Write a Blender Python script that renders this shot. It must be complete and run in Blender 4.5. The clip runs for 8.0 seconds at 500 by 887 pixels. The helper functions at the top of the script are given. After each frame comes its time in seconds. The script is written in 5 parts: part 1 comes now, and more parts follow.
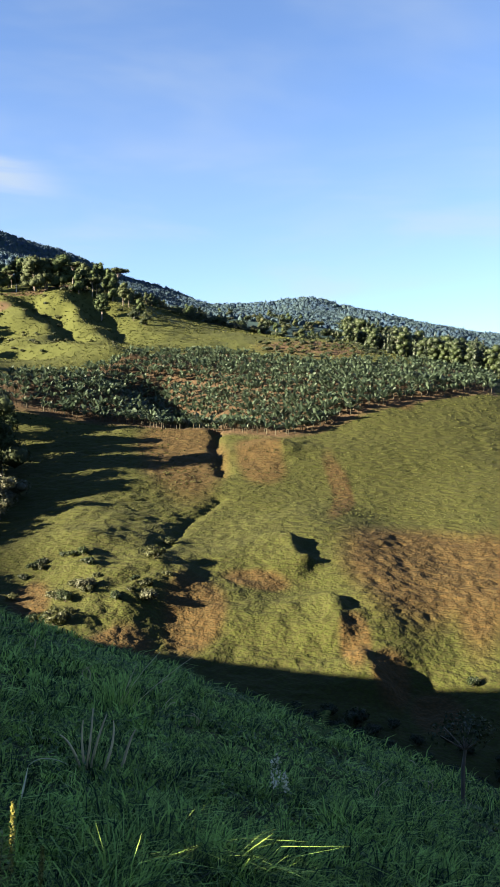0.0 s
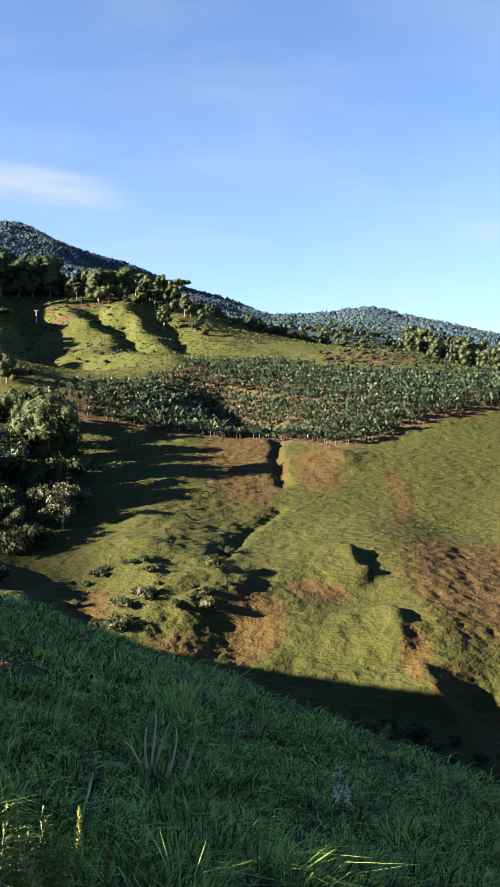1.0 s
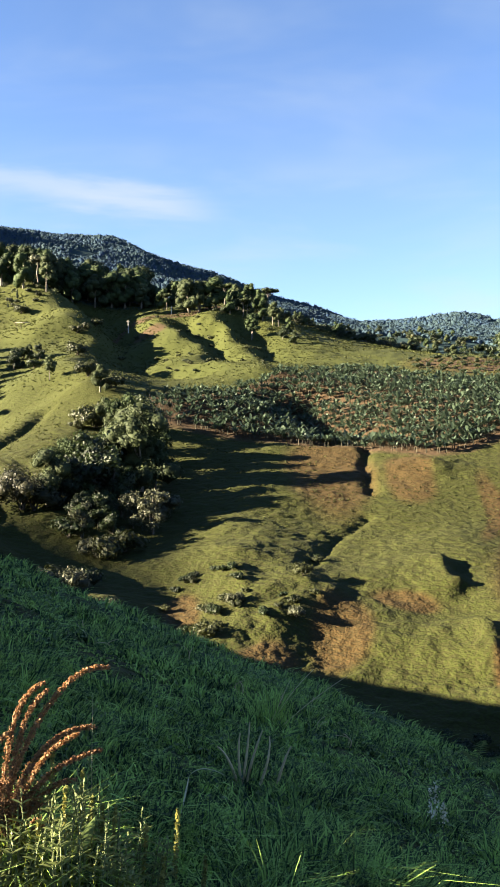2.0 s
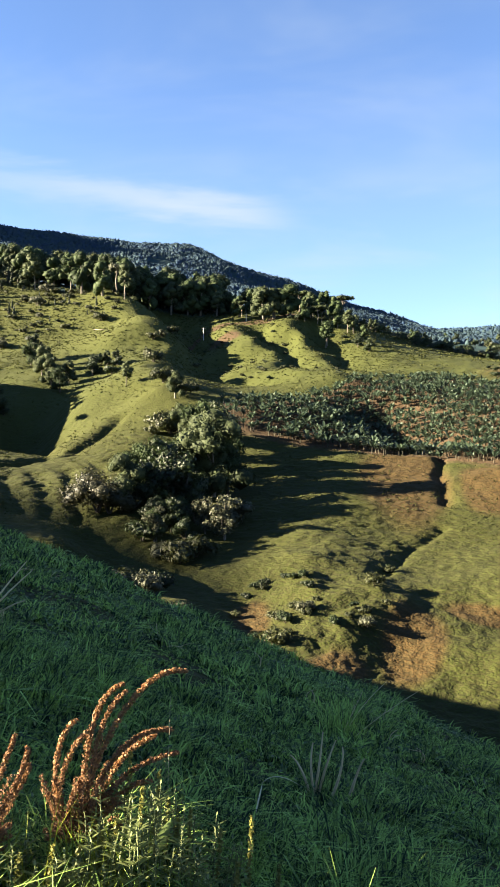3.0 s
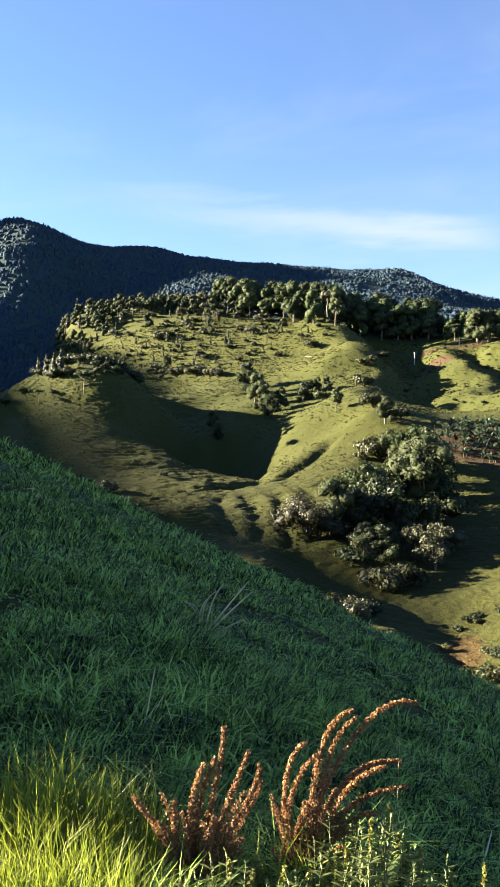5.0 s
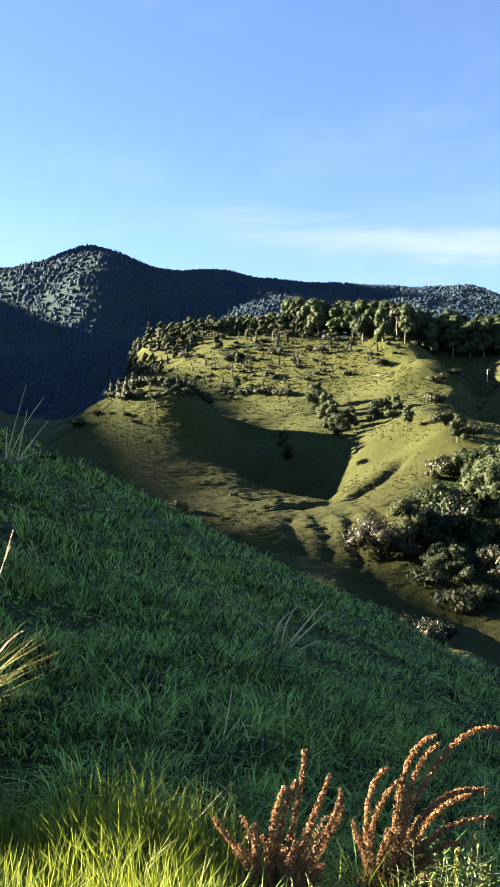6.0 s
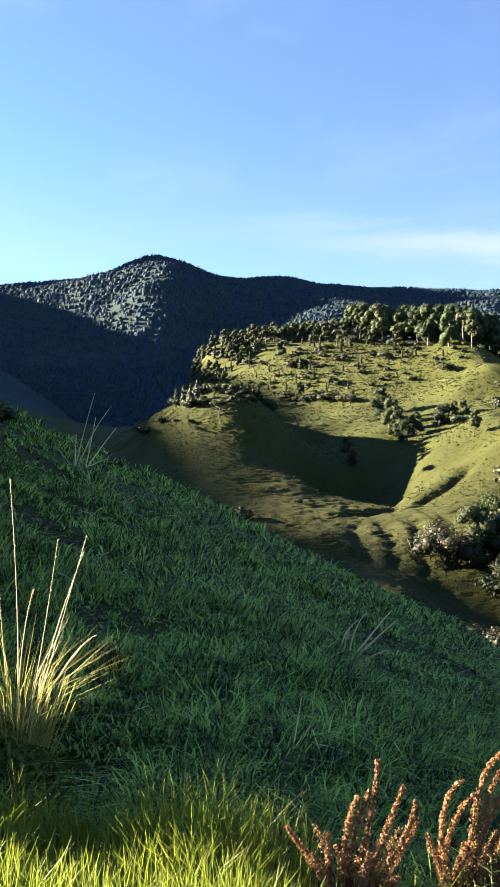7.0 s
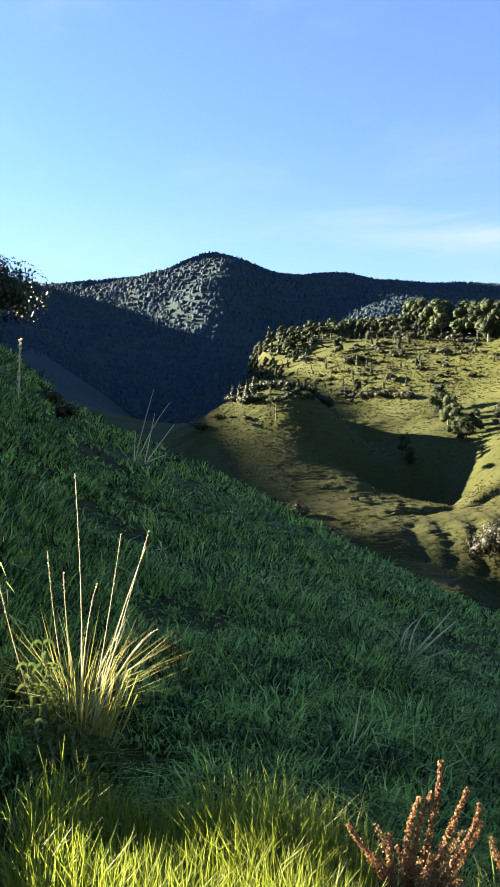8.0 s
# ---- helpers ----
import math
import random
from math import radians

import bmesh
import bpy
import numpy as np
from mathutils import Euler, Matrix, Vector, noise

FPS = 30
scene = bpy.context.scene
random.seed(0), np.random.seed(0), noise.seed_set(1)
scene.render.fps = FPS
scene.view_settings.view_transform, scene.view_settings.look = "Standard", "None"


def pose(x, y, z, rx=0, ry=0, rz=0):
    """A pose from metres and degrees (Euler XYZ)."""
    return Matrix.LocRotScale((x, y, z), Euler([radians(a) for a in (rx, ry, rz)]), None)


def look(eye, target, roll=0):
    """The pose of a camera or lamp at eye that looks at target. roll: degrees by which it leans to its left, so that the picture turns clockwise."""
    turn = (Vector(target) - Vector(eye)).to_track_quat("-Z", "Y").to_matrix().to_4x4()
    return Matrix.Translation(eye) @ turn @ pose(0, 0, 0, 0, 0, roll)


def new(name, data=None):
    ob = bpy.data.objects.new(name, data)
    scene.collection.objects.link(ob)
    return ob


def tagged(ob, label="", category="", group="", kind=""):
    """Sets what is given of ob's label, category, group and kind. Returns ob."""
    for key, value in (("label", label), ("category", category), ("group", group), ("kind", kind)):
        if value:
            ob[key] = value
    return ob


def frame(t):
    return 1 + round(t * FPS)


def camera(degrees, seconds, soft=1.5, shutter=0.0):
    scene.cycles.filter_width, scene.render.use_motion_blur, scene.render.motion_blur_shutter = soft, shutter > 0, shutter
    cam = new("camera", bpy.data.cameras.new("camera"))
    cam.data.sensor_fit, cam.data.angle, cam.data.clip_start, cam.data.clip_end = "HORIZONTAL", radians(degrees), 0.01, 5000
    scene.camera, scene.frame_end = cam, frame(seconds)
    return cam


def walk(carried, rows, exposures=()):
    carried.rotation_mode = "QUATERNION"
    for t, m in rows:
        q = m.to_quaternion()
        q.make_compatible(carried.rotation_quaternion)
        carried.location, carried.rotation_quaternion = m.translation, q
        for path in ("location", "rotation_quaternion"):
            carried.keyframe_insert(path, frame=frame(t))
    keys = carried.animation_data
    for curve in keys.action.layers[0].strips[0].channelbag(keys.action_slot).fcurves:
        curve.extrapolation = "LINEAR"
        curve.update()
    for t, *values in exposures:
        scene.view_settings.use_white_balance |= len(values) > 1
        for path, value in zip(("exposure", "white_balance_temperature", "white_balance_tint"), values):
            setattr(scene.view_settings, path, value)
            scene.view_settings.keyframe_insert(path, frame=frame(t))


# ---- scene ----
cam = camera(34.3, 8.0, soft=0.6)
EYE = 1.6     # height of the hand-held camera over the turf
ARM = 0.32    # it swings on an arm's length as the holder turns
# seconds, turn to the left, pitch, lean
PATH = [
    (0, 0.00, -4.00, 0.20),
    (0.5, 2.03, -3.65, 0.21),
    (1, 4.24, -3.28, 0.16),
    (1.5, 7.40, -3.00, 0.40),
    (3, 15.60, -2.18, -0.22),
    (3.5, 18.43, -2.07, -0.59),
    (4, 22.77, -1.67, -0.34),
    (4.5, 26.76, -1.23, -0.22),
    (5, 30.31, -0.46, -0.43),
    (6.5, 37.36, 1.33, 0.27),
    (7, 39.74, 1.41, 0.18),
    (7.5, 41.99, 1.31, 0.06),
    (8, 43.70, 1.18, -0.20),
]
walk(cam, [(t, pose(-ARM * math.sin(radians(yaw)), ARM * (math.cos(radians(yaw)) - 1), EYE, 90 + pitch, lean, yaw)) for t, yaw, pitch, lean in PATH],
     exposures=[(0, 3.46), (1.5, 3.54), (3.5, 3.64), (5, 3.74), (6.5, 3.82), (8, 3.82)])

# ---- light ----
SUN_BEARING, SUN_HEIGHT = -108.0, 17.5
world = bpy.data.worlds.new("sky")
scene.world = world
world.use_nodes = True
wn, wl = world.node_tree.nodes, world.node_tree.links
wn.clear()
w_out = wn.new("ShaderNodeOutputWorld")
w_bg = wn.new("ShaderNodeBackground")
w_sky = wn.new("ShaderNodeTexSky")
w_sky.sky_type = "NISHITA"
w_sky.sun_disc = False
w_sky.sun_elevation = radians(SUN_HEIGHT)
w_sky.sun_rotation = radians(SUN_BEARING)
w_sky.altitude = 1900
w_sky.air_density, w_sky.dust_density, w_sky.ozone_density = 0.95, 0.05, 2.2
# thin high cloud: a long white streak low over the hills, and faint veils
w_co = wn.new("ShaderNodeTexCoord")
w_sep = wn.new("ShaderNodeSeparateXYZ")
wl.new(w_co.outputs["Generated"], w_sep.inputs["Vector"])


def w_math(kind, a, b=0.0, c=0.0):
    n = wn.new("ShaderNodeMath")
    n.operation = kind
    for i, v in enumerate((a, b, c)):
        if isinstance(v, (int, float)):
            n.inputs[i].default_value = v
        else:
            wl.new(v, n.inputs[i])
    return n.outputs["Value"]


def w_ramp(value, low, high, a=0.0, b=1.0):
    n = wn.new("ShaderNodeMapRange")
    n.interpolation_type = "SMOOTHSTEP"
    for key, v in (("From Min", low), ("From Max", high), ("To Min", a), ("To Max", b)):
        n.inputs[key].default_value = v
    wl.new(value, n.inputs["Value"])
    return n.outputs["Result"]


def w_noise(scale, stretch, turn, detail=4.0):
    mp = wn.new("ShaderNodeMapping")
    mp.inputs["Rotation"].default_value = [radians(v) for v in turn]
    mp.inputs["Scale"].default_value = stretch
    n = wn.new("ShaderNodeTexNoise")
    n.inputs["Scale"].default_value, n.inputs["Detail"].default_value, n.inputs["Roughness"].default_value, n.inputs["Distortion"].default_value = scale, detail, 0.55, 0.4
    wl.new(w_co.outputs["Generated"], mp.inputs["Vector"])
    wl.new(mp.outputs["Vector"], n.inputs["Vector"])
    return n.outputs["Fac"]


w_bear = w_math("MULTIPLY", w_math("ARCTAN2", w_sep.outputs["X"], w_sep.outputs["Y"]), 57.3)     # degrees to the right of north
w_up = w_math("MULTIPLY", w_math("ARCSINE", w_sep.outputs["Z"]), 57.3)
w_wisp = w_noise(2.2, (2.0, 2.0, 12.0), (4, -7, 20))
# the streak sinks slowly to the right, thickest near its right end
w_mid = w_math("MULTIPLY_ADD", w_bear, -0.085, 12.35)
w_off = w_math("ADD", w_math("SUBTRACT", w_up, w_mid), w_math("MULTIPLY_ADD", w_wisp, 5.0, -2.5))
w_streak = w_math("MULTIPLY", w_ramp(w_math("ABSOLUTE", w_off), 1.9, 0.0), w_math("MULTIPLY", w_ramp(w_bear, -46, -19), w_ramp(w_bear, -11.0, -17.0)))
w_low = w_math("MULTIPLY", w_ramp(w_noise(1.5, (2.0, 2.0, 9.0), (3, -5, 70)), 0.40, 0.75), w_ramp(w_up, 20, 9))
w_high = w_math("MULTIPLY", w_ramp(w_noise(1.3, (1.5, 4.5, 5.0), (20, 35, 30)), 0.45, 0.85), w_ramp(w_up, 48, 30, 0.0, 0.25))
w_veil = w_math("ADD", w_math("MULTIPLY_ADD", w_low, 0.38, w_ramp(w_up, 48, 30, 0.0, 0.08)), w_math("ADD", w_high, w_ramp(w_up, 24, 6, 0.0, 0.18)))
w_fac = w_math("MINIMUM", w_math("ADD", w_veil, w_math("MULTIPLY", w_streak, 0.55)), 1.0)
w_mix = wn.new("ShaderNodeMix")
w_mix.data_type = "RGBA"
w_mix.inputs["B"].default_value = (1.27, 1.45, 1.60, 1)
wl.new(w_fac, w_mix.inputs["Factor"])
w_tint = wn.new("ShaderNodeMix")
w_tint.data_type, w_tint.blend_type = "RGBA", "MULTIPLY"
w_tint.inputs["Factor"].default_value = 1.0
w_tint.inputs["B"].default_value = (0.392, 0.460, 0.56, 1)
wl.new(w_sky.outputs["Color"], w_tint.inputs["A"])
wl.new(w_tint.outputs["Result"], w_mix.inputs["A"])
wl.new(w_mix.outputs["Result"], w_bg.inputs["Color"])
w_bg.inputs["Strength"].default_value = 0.05
wl.new(w_bg.outputs["Background"], w_out.inputs["Surface"])
sun_data = bpy.data.lights.new("sun", "SUN")
sun_data.energy, sun_data.angle, sun_data.color = 5.0, radians(0.53), (1.0, 0.85, 0.62)
sun = new("sun", sun_data)
sun.matrix_world = look((0, 0, 0), (-math.sin(radians(SUN_BEARING)) * math.cos(radians(SUN_HEIGHT)), -math.cos(radians(SUN_BEARING)) * math.cos(radians(SUN_HEIGHT)), -math.sin(radians(SUN_HEIGHT))))

# ---- materials ----
def nodes_of(name):
    m = bpy.data.materials.new(name)
    m.use_nodes = True
    t = m.node_tree
    return m, t, t.nodes["Principled BSDF"]


def tex_noise(t, scale, detail=4.0, rough=0.55, vector=None):
    n = t.nodes.new("ShaderNodeTexNoise")
    n.inputs["Scale"].default_value, n.inputs["Detail"].default_value, n.inputs["Roughness"].default_value = scale, detail, rough
    if vector is not None:
        t.links.new(vector, n.inputs["Vector"])
    return n.outputs["Fac"]


def ramp(t, value, low, high, a=0.0, b=1.0):
    n = t.nodes.new("ShaderNodeMapRange")
    n.interpolation_type = "SMOOTHSTEP"
    for key, v in (("From Min", low), ("From Max", high), ("To Min", a), ("To Max", b)):
        n.inputs[key].default_value = v
    t.links.new(value, n.inputs["Value"])
    return n.outputs["Result"]


def math_node(t, kind, a, b):
    n = t.nodes.new("ShaderNodeMath")
    n.operation = kind
    for i, v in enumerate((a, b)):
        if isinstance(v, (int, float)):
            n.inputs[i].default_value = v
        else:
            t.links.new(v, n.inputs[i])
    return n.outputs["Value"]


def blend(t, fac, a, b):
    n = t.nodes.new("ShaderNodeMix")
    n.data_type = "RGBA"
    for key, v in (("Factor", fac), ("A", a), ("B", b)):
        if isinstance(v, tuple):
            n.inputs[key].default_value = (*v, 1) if len(v) == 3 else v
        elif isinstance(v, (int, float)):
            n.inputs[key].default_value = v
        else:
            t.links.new(v, n.inputs[key])
    return n.outputs["Result"]


def bump(t, height, strength, distance, before=None):
    n = t.nodes.new("ShaderNodeBump")
    n.inputs["Strength"].default_value, n.inputs["Distance"].default_value = strength, distance
    t.links.new(height, n.inputs["Height"])
    if before is not None:
        t.links.new(before, n.inputs["Normal"])
    return n.outputs["Normal"]


def attribute(t, name):
    n = t.nodes.new("ShaderNodeAttribute")
    n.attribute_name = name
    return n.outputs["Fac"]


def make_land():
    """Pasture hills: grazed grass, dry ochre patches, trodden cattle terraces, bare soil and haze-tinted woodland
    floor, by cover.
    """
    m, t, b = nodes_of("grazed_hill_land")
    pos = t.nodes.new("ShaderNodeNewGeometry").outputs["Position"]
    sep = t.nodes.new("ShaderNodeSeparateXYZ")
    t.links.new(pos, sep.inputs["Vector"])
    dry, soil, wood = attribute(t, "dry"), attribute(t, "soil"), attribute(t, "wood")
    big, mid, fine = tex_noise(t, 0.03, 4), tex_noise(t, 0.35, 5, 0.65), tex_noise(t, 2.6, 5, 0.7)
    green = blend(t, ramp(t, mid, 0.3, 0.7), (0.0162, 0.0204, 0.0052), (0.0658, 0.0730, 0.0116))
    green = blend(t, ramp(t, fine, 0.42, 0.68), green, (0.1015, 0.0990, 0.0184))
    ochre = blend(t, ramp(t, fine, 0.3, 0.7), (0.03496, 0.02204, 0.0076), (0.1292, 0.08284, 0.02812))
    how_dry = math_node(t, "ADD", dry, ramp(t, big, 0.35, 0.75, -0.25, 0.35))
    how_dry = math_node(t, "ADD", how_dry, ramp(t, mid, 0.25, 0.75, -0.22, 0.22))
    c = blend(t, ramp(t, how_dry, 0.1, 0.8), green, ochre)
    # rank, coarse pasture on the steeper hills
    c = blend(t, math_node(t, "MULTIPLY", attribute(t, "rank"), ramp(t, mid, 0.3, 0.62, 0.35, 0.85)), c, (0.030, 0.039, 0.0105))
    # cattle tracks that follow the contours
    mp = t.nodes.new("ShaderNodeMapping")
    mp.inputs["Scale"].default_value = (0.75, 0.75, 2.4)
    t.links.new(pos, mp.inputs["Vector"])
    tread = tex_noise(t, 1.0, 4, 0.6, mp.outputs["Vector"])
    patchy = ramp(t, tex_noise(t, 0.11, 3), 0.38, 0.62)
    c = blend(t, math_node(t, "MULTIPLY", ramp(t, tread, 0.53, 0.42), math_node(t, "MULTIPLY", patchy, 0.55)), c, (0.019, 0.016, 0.007))
    # hollows between the grazed tussocks, their shade painted in as darker colour
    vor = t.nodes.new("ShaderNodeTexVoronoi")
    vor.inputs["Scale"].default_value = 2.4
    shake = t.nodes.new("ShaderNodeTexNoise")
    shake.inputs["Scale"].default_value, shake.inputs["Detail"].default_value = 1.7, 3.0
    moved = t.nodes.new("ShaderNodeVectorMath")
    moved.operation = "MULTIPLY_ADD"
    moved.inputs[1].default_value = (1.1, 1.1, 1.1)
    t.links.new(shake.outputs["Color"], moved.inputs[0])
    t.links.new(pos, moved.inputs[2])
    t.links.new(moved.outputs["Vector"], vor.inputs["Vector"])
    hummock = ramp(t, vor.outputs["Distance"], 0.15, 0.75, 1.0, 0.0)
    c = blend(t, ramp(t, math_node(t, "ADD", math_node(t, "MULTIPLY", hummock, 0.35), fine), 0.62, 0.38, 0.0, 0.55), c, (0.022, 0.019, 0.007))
    earth = blend(t, ramp(t, mid, 0.3, 0.7), (0.03344, 0.02204, 0.01216), (0.080, 0.054, 0.030))
    c = blend(t, ramp(t, math_node(t, "ADD", soil, ramp(t, fine, 0.2, 0.8, -0.3, 0.3)), 0.35, 0.7), c, earth)
    # woodland floor, coloured bluish to carry the haze of the far valley
    hazy_floor = blend(t, ramp(t, mid, 0.3, 0.7), (0.0126, 0.028, 0.0308), (0.0308, 0.056, 0.0504))
    c = blend(t, ramp(t, math_node(t, "ADD", wood, ramp(t, mid, 0.2, 0.8, -0.2, 0.2)), 0.35, 0.65), c, hazy_floor)
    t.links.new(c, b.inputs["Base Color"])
    b.inputs["Roughness"].default_value = 0.95
    b.inputs["Specular IOR Level"].default_value = 0.1
    n1 = bump(t, tread, 1.0, 0.4)
    n2 = bump(t, fine, 0.9, 0.3, bump(t, hummock, 0.35, 0.10, n1))
    n3 = bump(t, tex_noise(t, 1.1, 4, 0.7), 0.8, 0.45, n2)
    t.links.new(n3, b.inputs["Normal"])
    return m


def make_leaf(name, dark, light, glow=0.25, rough=0.55, by_island=True, scale=0.5, gloss=0.25, low=0.35, high=1.2):
    """Foliage: two greens over the crown, a shift from leaf to leaf and plant to plant, some light let through."""
    m, t, b = nodes_of(name)
    geo = t.nodes.new("ShaderNodeNewGeometry")
    info = t.nodes.new("ShaderNodeObjectInfo")
    n = tex_noise(t, scale, 3, 0.6, t.nodes.new("ShaderNodeTexCoord").outputs["Object"])
    v = math_node(t, "ADD", math_node(t, "MULTIPLY", n, 0.8), math_node(t, "MULTIPLY", geo.outputs["Random Per Island"] if by_island else n, 0.5))
    v = math_node(t, "ADD", v, math_node(t, "MULTIPLY", info.outputs["Random"], 0.3))
    c = blend(t, ramp(t, v, low, high), dark, light)
    t.links.new(c, b.inputs["Base Color"])
    b.inputs["Roughness"].default_value = rough
    b.inputs["Specular IOR Level"].default_value = gloss
    if glow:
        tr = t.nodes.new("ShaderNodeBsdfTranslucent")
        t.links.new(c, tr.inputs["Color"])
        mix = t.nodes.new("ShaderNodeMixShader")
        mix.inputs[0].default_value = glow
        t.links.new(b.outputs["BSDF"], mix.inputs[1])
        t.links.new(tr.outputs["BSDF"], mix.inputs[2])
        t.links.new(mix.outputs["Shader"], t.nodes["Material Output"].inputs["Surface"])
    return m


def make_bark(name, dark, light, scale=6.0):
    m, t, b = nodes_of(name)
    mp = t.nodes.new("ShaderNodeMapping")
    mp.inputs["Scale"].default_value = (1, 1, 0.25)
    t.links.new(t.nodes.new("ShaderNodeTexCoord").outputs["Object"], mp.inputs["Vector"])
    n = tex_noise(t, scale, 5, 0.65, mp.outputs["Vector"])
    t.links.new(blend(t, ramp(t, n, 0.3, 0.7), dark, light), b.inputs["Base Color"])
    b.inputs["Roughness"].default_value = 0.85
    t.links.new(bump(t, n, 0.6, 0.03), b.inputs["Normal"])
    return m


LAND = make_land()

# ---- the land ----
# Crests, edges, gullies and foots of the hills as seen from the near slope: bearing (degrees to the right of north), range and height in metres.
forms = []


def landform(name, *stations):
    forms.extend(stations)


landform("far ridge east", (-13.2, 1500, 202.4), (-9.4, 1500, 180), (-4, 1500, 149.2), (0.3, 1400, 103.8))
landform("far ridge", (-31.9, 1600, 332.3), (-28.1, 1600, 320.9), (-24.2, 1550, 308), (-20.2, 1500, 295.9), (-17.1, 1450, 259.4), (-12.3, 1400, 214), (-8.4, 1400, 176.6), (-4.6, 1400, 151.4))
landform("far ridge west", (-43.9, 1500, 360.4), (-41.7, 1550, 352.4), (-38.3, 1600, 361.2))
landform("east mid slope", (-13.2, 1000, 140.3), (-9.5, 1000, 121.7), (-5.6, 1000, 104.1), (-0.8, 950, 81.6), (-16.1, 1250, 213.6), (-11.3, 1250, 178.5), (-7.5, 1250, 146.4), (-3.6, 1250, 130), (-0, 1250, 106.8))
landform("ridge mid slope", (-27.3, 1150, 210.5), (-23.7, 1150, 212.1), (-20.5, 1150, 201.9), (-16.6, 1150, 182.9), (-12.8, 1150, 160.6))
landform("cone", (-58.7, 1500, 304.6), (-55.3, 1450, 313.8), (-53, 1450, 326.6), (-49.4, 1400, 332.7), (-47.8, 1350, 337.6), (-45.4, 1350, 341.4), (-43.4, 1400, 337.9), (-41.4, 1450, 331.7), (-37.8, 1550, 351.7))
landform("cone foot", (-51.4, 1150, 195.5), (-46.2, 1000, 149.8), (-43.8, 900, 128.2))
landform("west valley side", (-58.7, 620, 82.5), (-56, 600, 63.2), (-53.3, 590, 43.6), (-50.9, 560, 17.6))
landform("valley behind", (-58.3, 850, 92.7), (-53.3, 800, 39.2), (-49.4, 760, 29.6), (-55.3, 1200, 201.6))
landform("east hill", (0.4, 1100, 104.8), (2.3, 1050, 108.2), (4.1, 1000, 106.7), (6.3, 1000, 97.3), (10.2, 950, 75), (14, 900, 60.6), (17.1, 850, 50.3))
landform("east grove", (4.7, 500, 28.8), (7.8, 480, 20.7), (11.7, 450, 9.7), (16.2, 400, 3.9))
landform("scrub hill", (-6.4, 620, 60), (-3.6, 600, 54.1), (-0.4, 500, 34.5), (3.1, 560, 42.5))
landform("tree ridge", (-45.6, 600, 26), (-44.4, 540, 34), (-44.8, 460, 20), (-42.6, 555, 80), (-41.5, 555, 81.5), (-39.6, 550, 84.5), (-37, 545, 86), (-34.2, 530, 84.5), (-30.9, 505, 77.6), (-27.7, 480, 70.1), (-24.5, 450, 62.2), (-21.7, 460, 58), (-18.5, 470, 56.4), (-15.1, 450, 57.3), (-12.8, 440, 55.9), (-10.6, 420, 47.9))
landform("slope behind tree ridge", (-40.2, 700, 92), (-34.4, 680, 92), (-28.5, 760, 104), (-16.6, 760, 112))
landform("west bench", (-37.9, 400, 28.2), (-32.4, 390, 32.1), (-26.9, 380, 31.6), (-23.7, 370, 30.9))
landform("track", (-20.5, 400, 39.2), (-18.9, 410, 44.3), (-15.8, 420, 48.2))
landform("track foot", (-20.9, 340, 19), (-17, 370, 30.6), (-14.3, 340, 21.2), (-11.6, 350, 23.9), (-15.8, 310, 15.3))
landform("round hill crest", (-50.9, 330, 10.3), (-47.4, 320, 16.2), (-44.6, 310, 21.4), (-42.2, 305, 25), (-39, 300, 25.8), (-36.6, 300, 21.2), (-33.9, 300, 17))
landform("behind round hill", (-48.2, 480, 20.8), (-43.4, 420, 25.9), (-37.4, 370, 18.9))
landform("round hill foot", (-48.2, 250, -1.3), (-43.4, 235, -2.7), (-39, 240, -1.9), (-35.8, 235, -1), (-33.5, 265, 6.1), (-30.4, 290, 10.4), (-27.4, 260, 4.2))
landform("low spur", (-36.5, 176, -12.3), (-33.3, 180, -11.4), (-30.1, 184, -10.4), (-27, 190, -8.8), (-23.9, 196, -7.4), (-32.1, 192, -9.6), (-30.1, 202, -8.4), (-28.6, 220, -4.4), (-26.6, 232, -1.8), (-25.4, 238, -1.3), (-27, 205, -6.8), (-24.7, 212, -5.6), (-22.4, 215, -4.2))
landform("low spur back", (-38.5, 222, -7.2), (-35.3, 226, -5.3), (-32.5, 230, -4.2), (-30.5, 230, -5.9), (-36.1, 204, -8.5), (-32.5, 209, -7.9), (-31.7, 262, -1.9), (-34.9, 258, -2.7))
landform("low spur foot", (-37.4, 150, -16.1), (-34.9, 161, -13.4), (-31.7, 150, -16), (-28.6, 147, -17.1), (-24.7, 150, -16.8), (-28.9, 120, -18.2))
landform("ravine", (-26.4, 140, -20.6), (-22, 145, -19.3), (-16.5, 150, -19.7), (-25.2, 120, -23.3), (-20.8, 102, -22.7), (-18.9, 190, -12.3), (-24.4, 210, -5.2))
landform("plantation lower edge", (-16.4, 215, -2.7), (-11.5, 205, -7.2), (-6.5, 200, -7.8), (-2.5, 196, -7.7), (2.3, 185, -10.2), (4.7, 190, -8.8), (8.3, 205, -4.6), (12.5, 220, -2), (16.3, 235, -0.7))
landform("plantation upper edge", (-16.4, 240, 3.7), (-11.5, 260, 6.9), (-7.6, 285, 11.3), (-3.6, 315, 16.9), (-0.5, 330, 19.8), (3.1, 350, 21.8), (6.3, 355, 21.2), (10.2, 330, 13.5), (15.9, 290, 5.6))
landform("upper pasture", (-7.6, 335, 21), (-1.6, 360, 24.5), (-11.4, 320, 17.9), (-15.2, 330, 20.4))
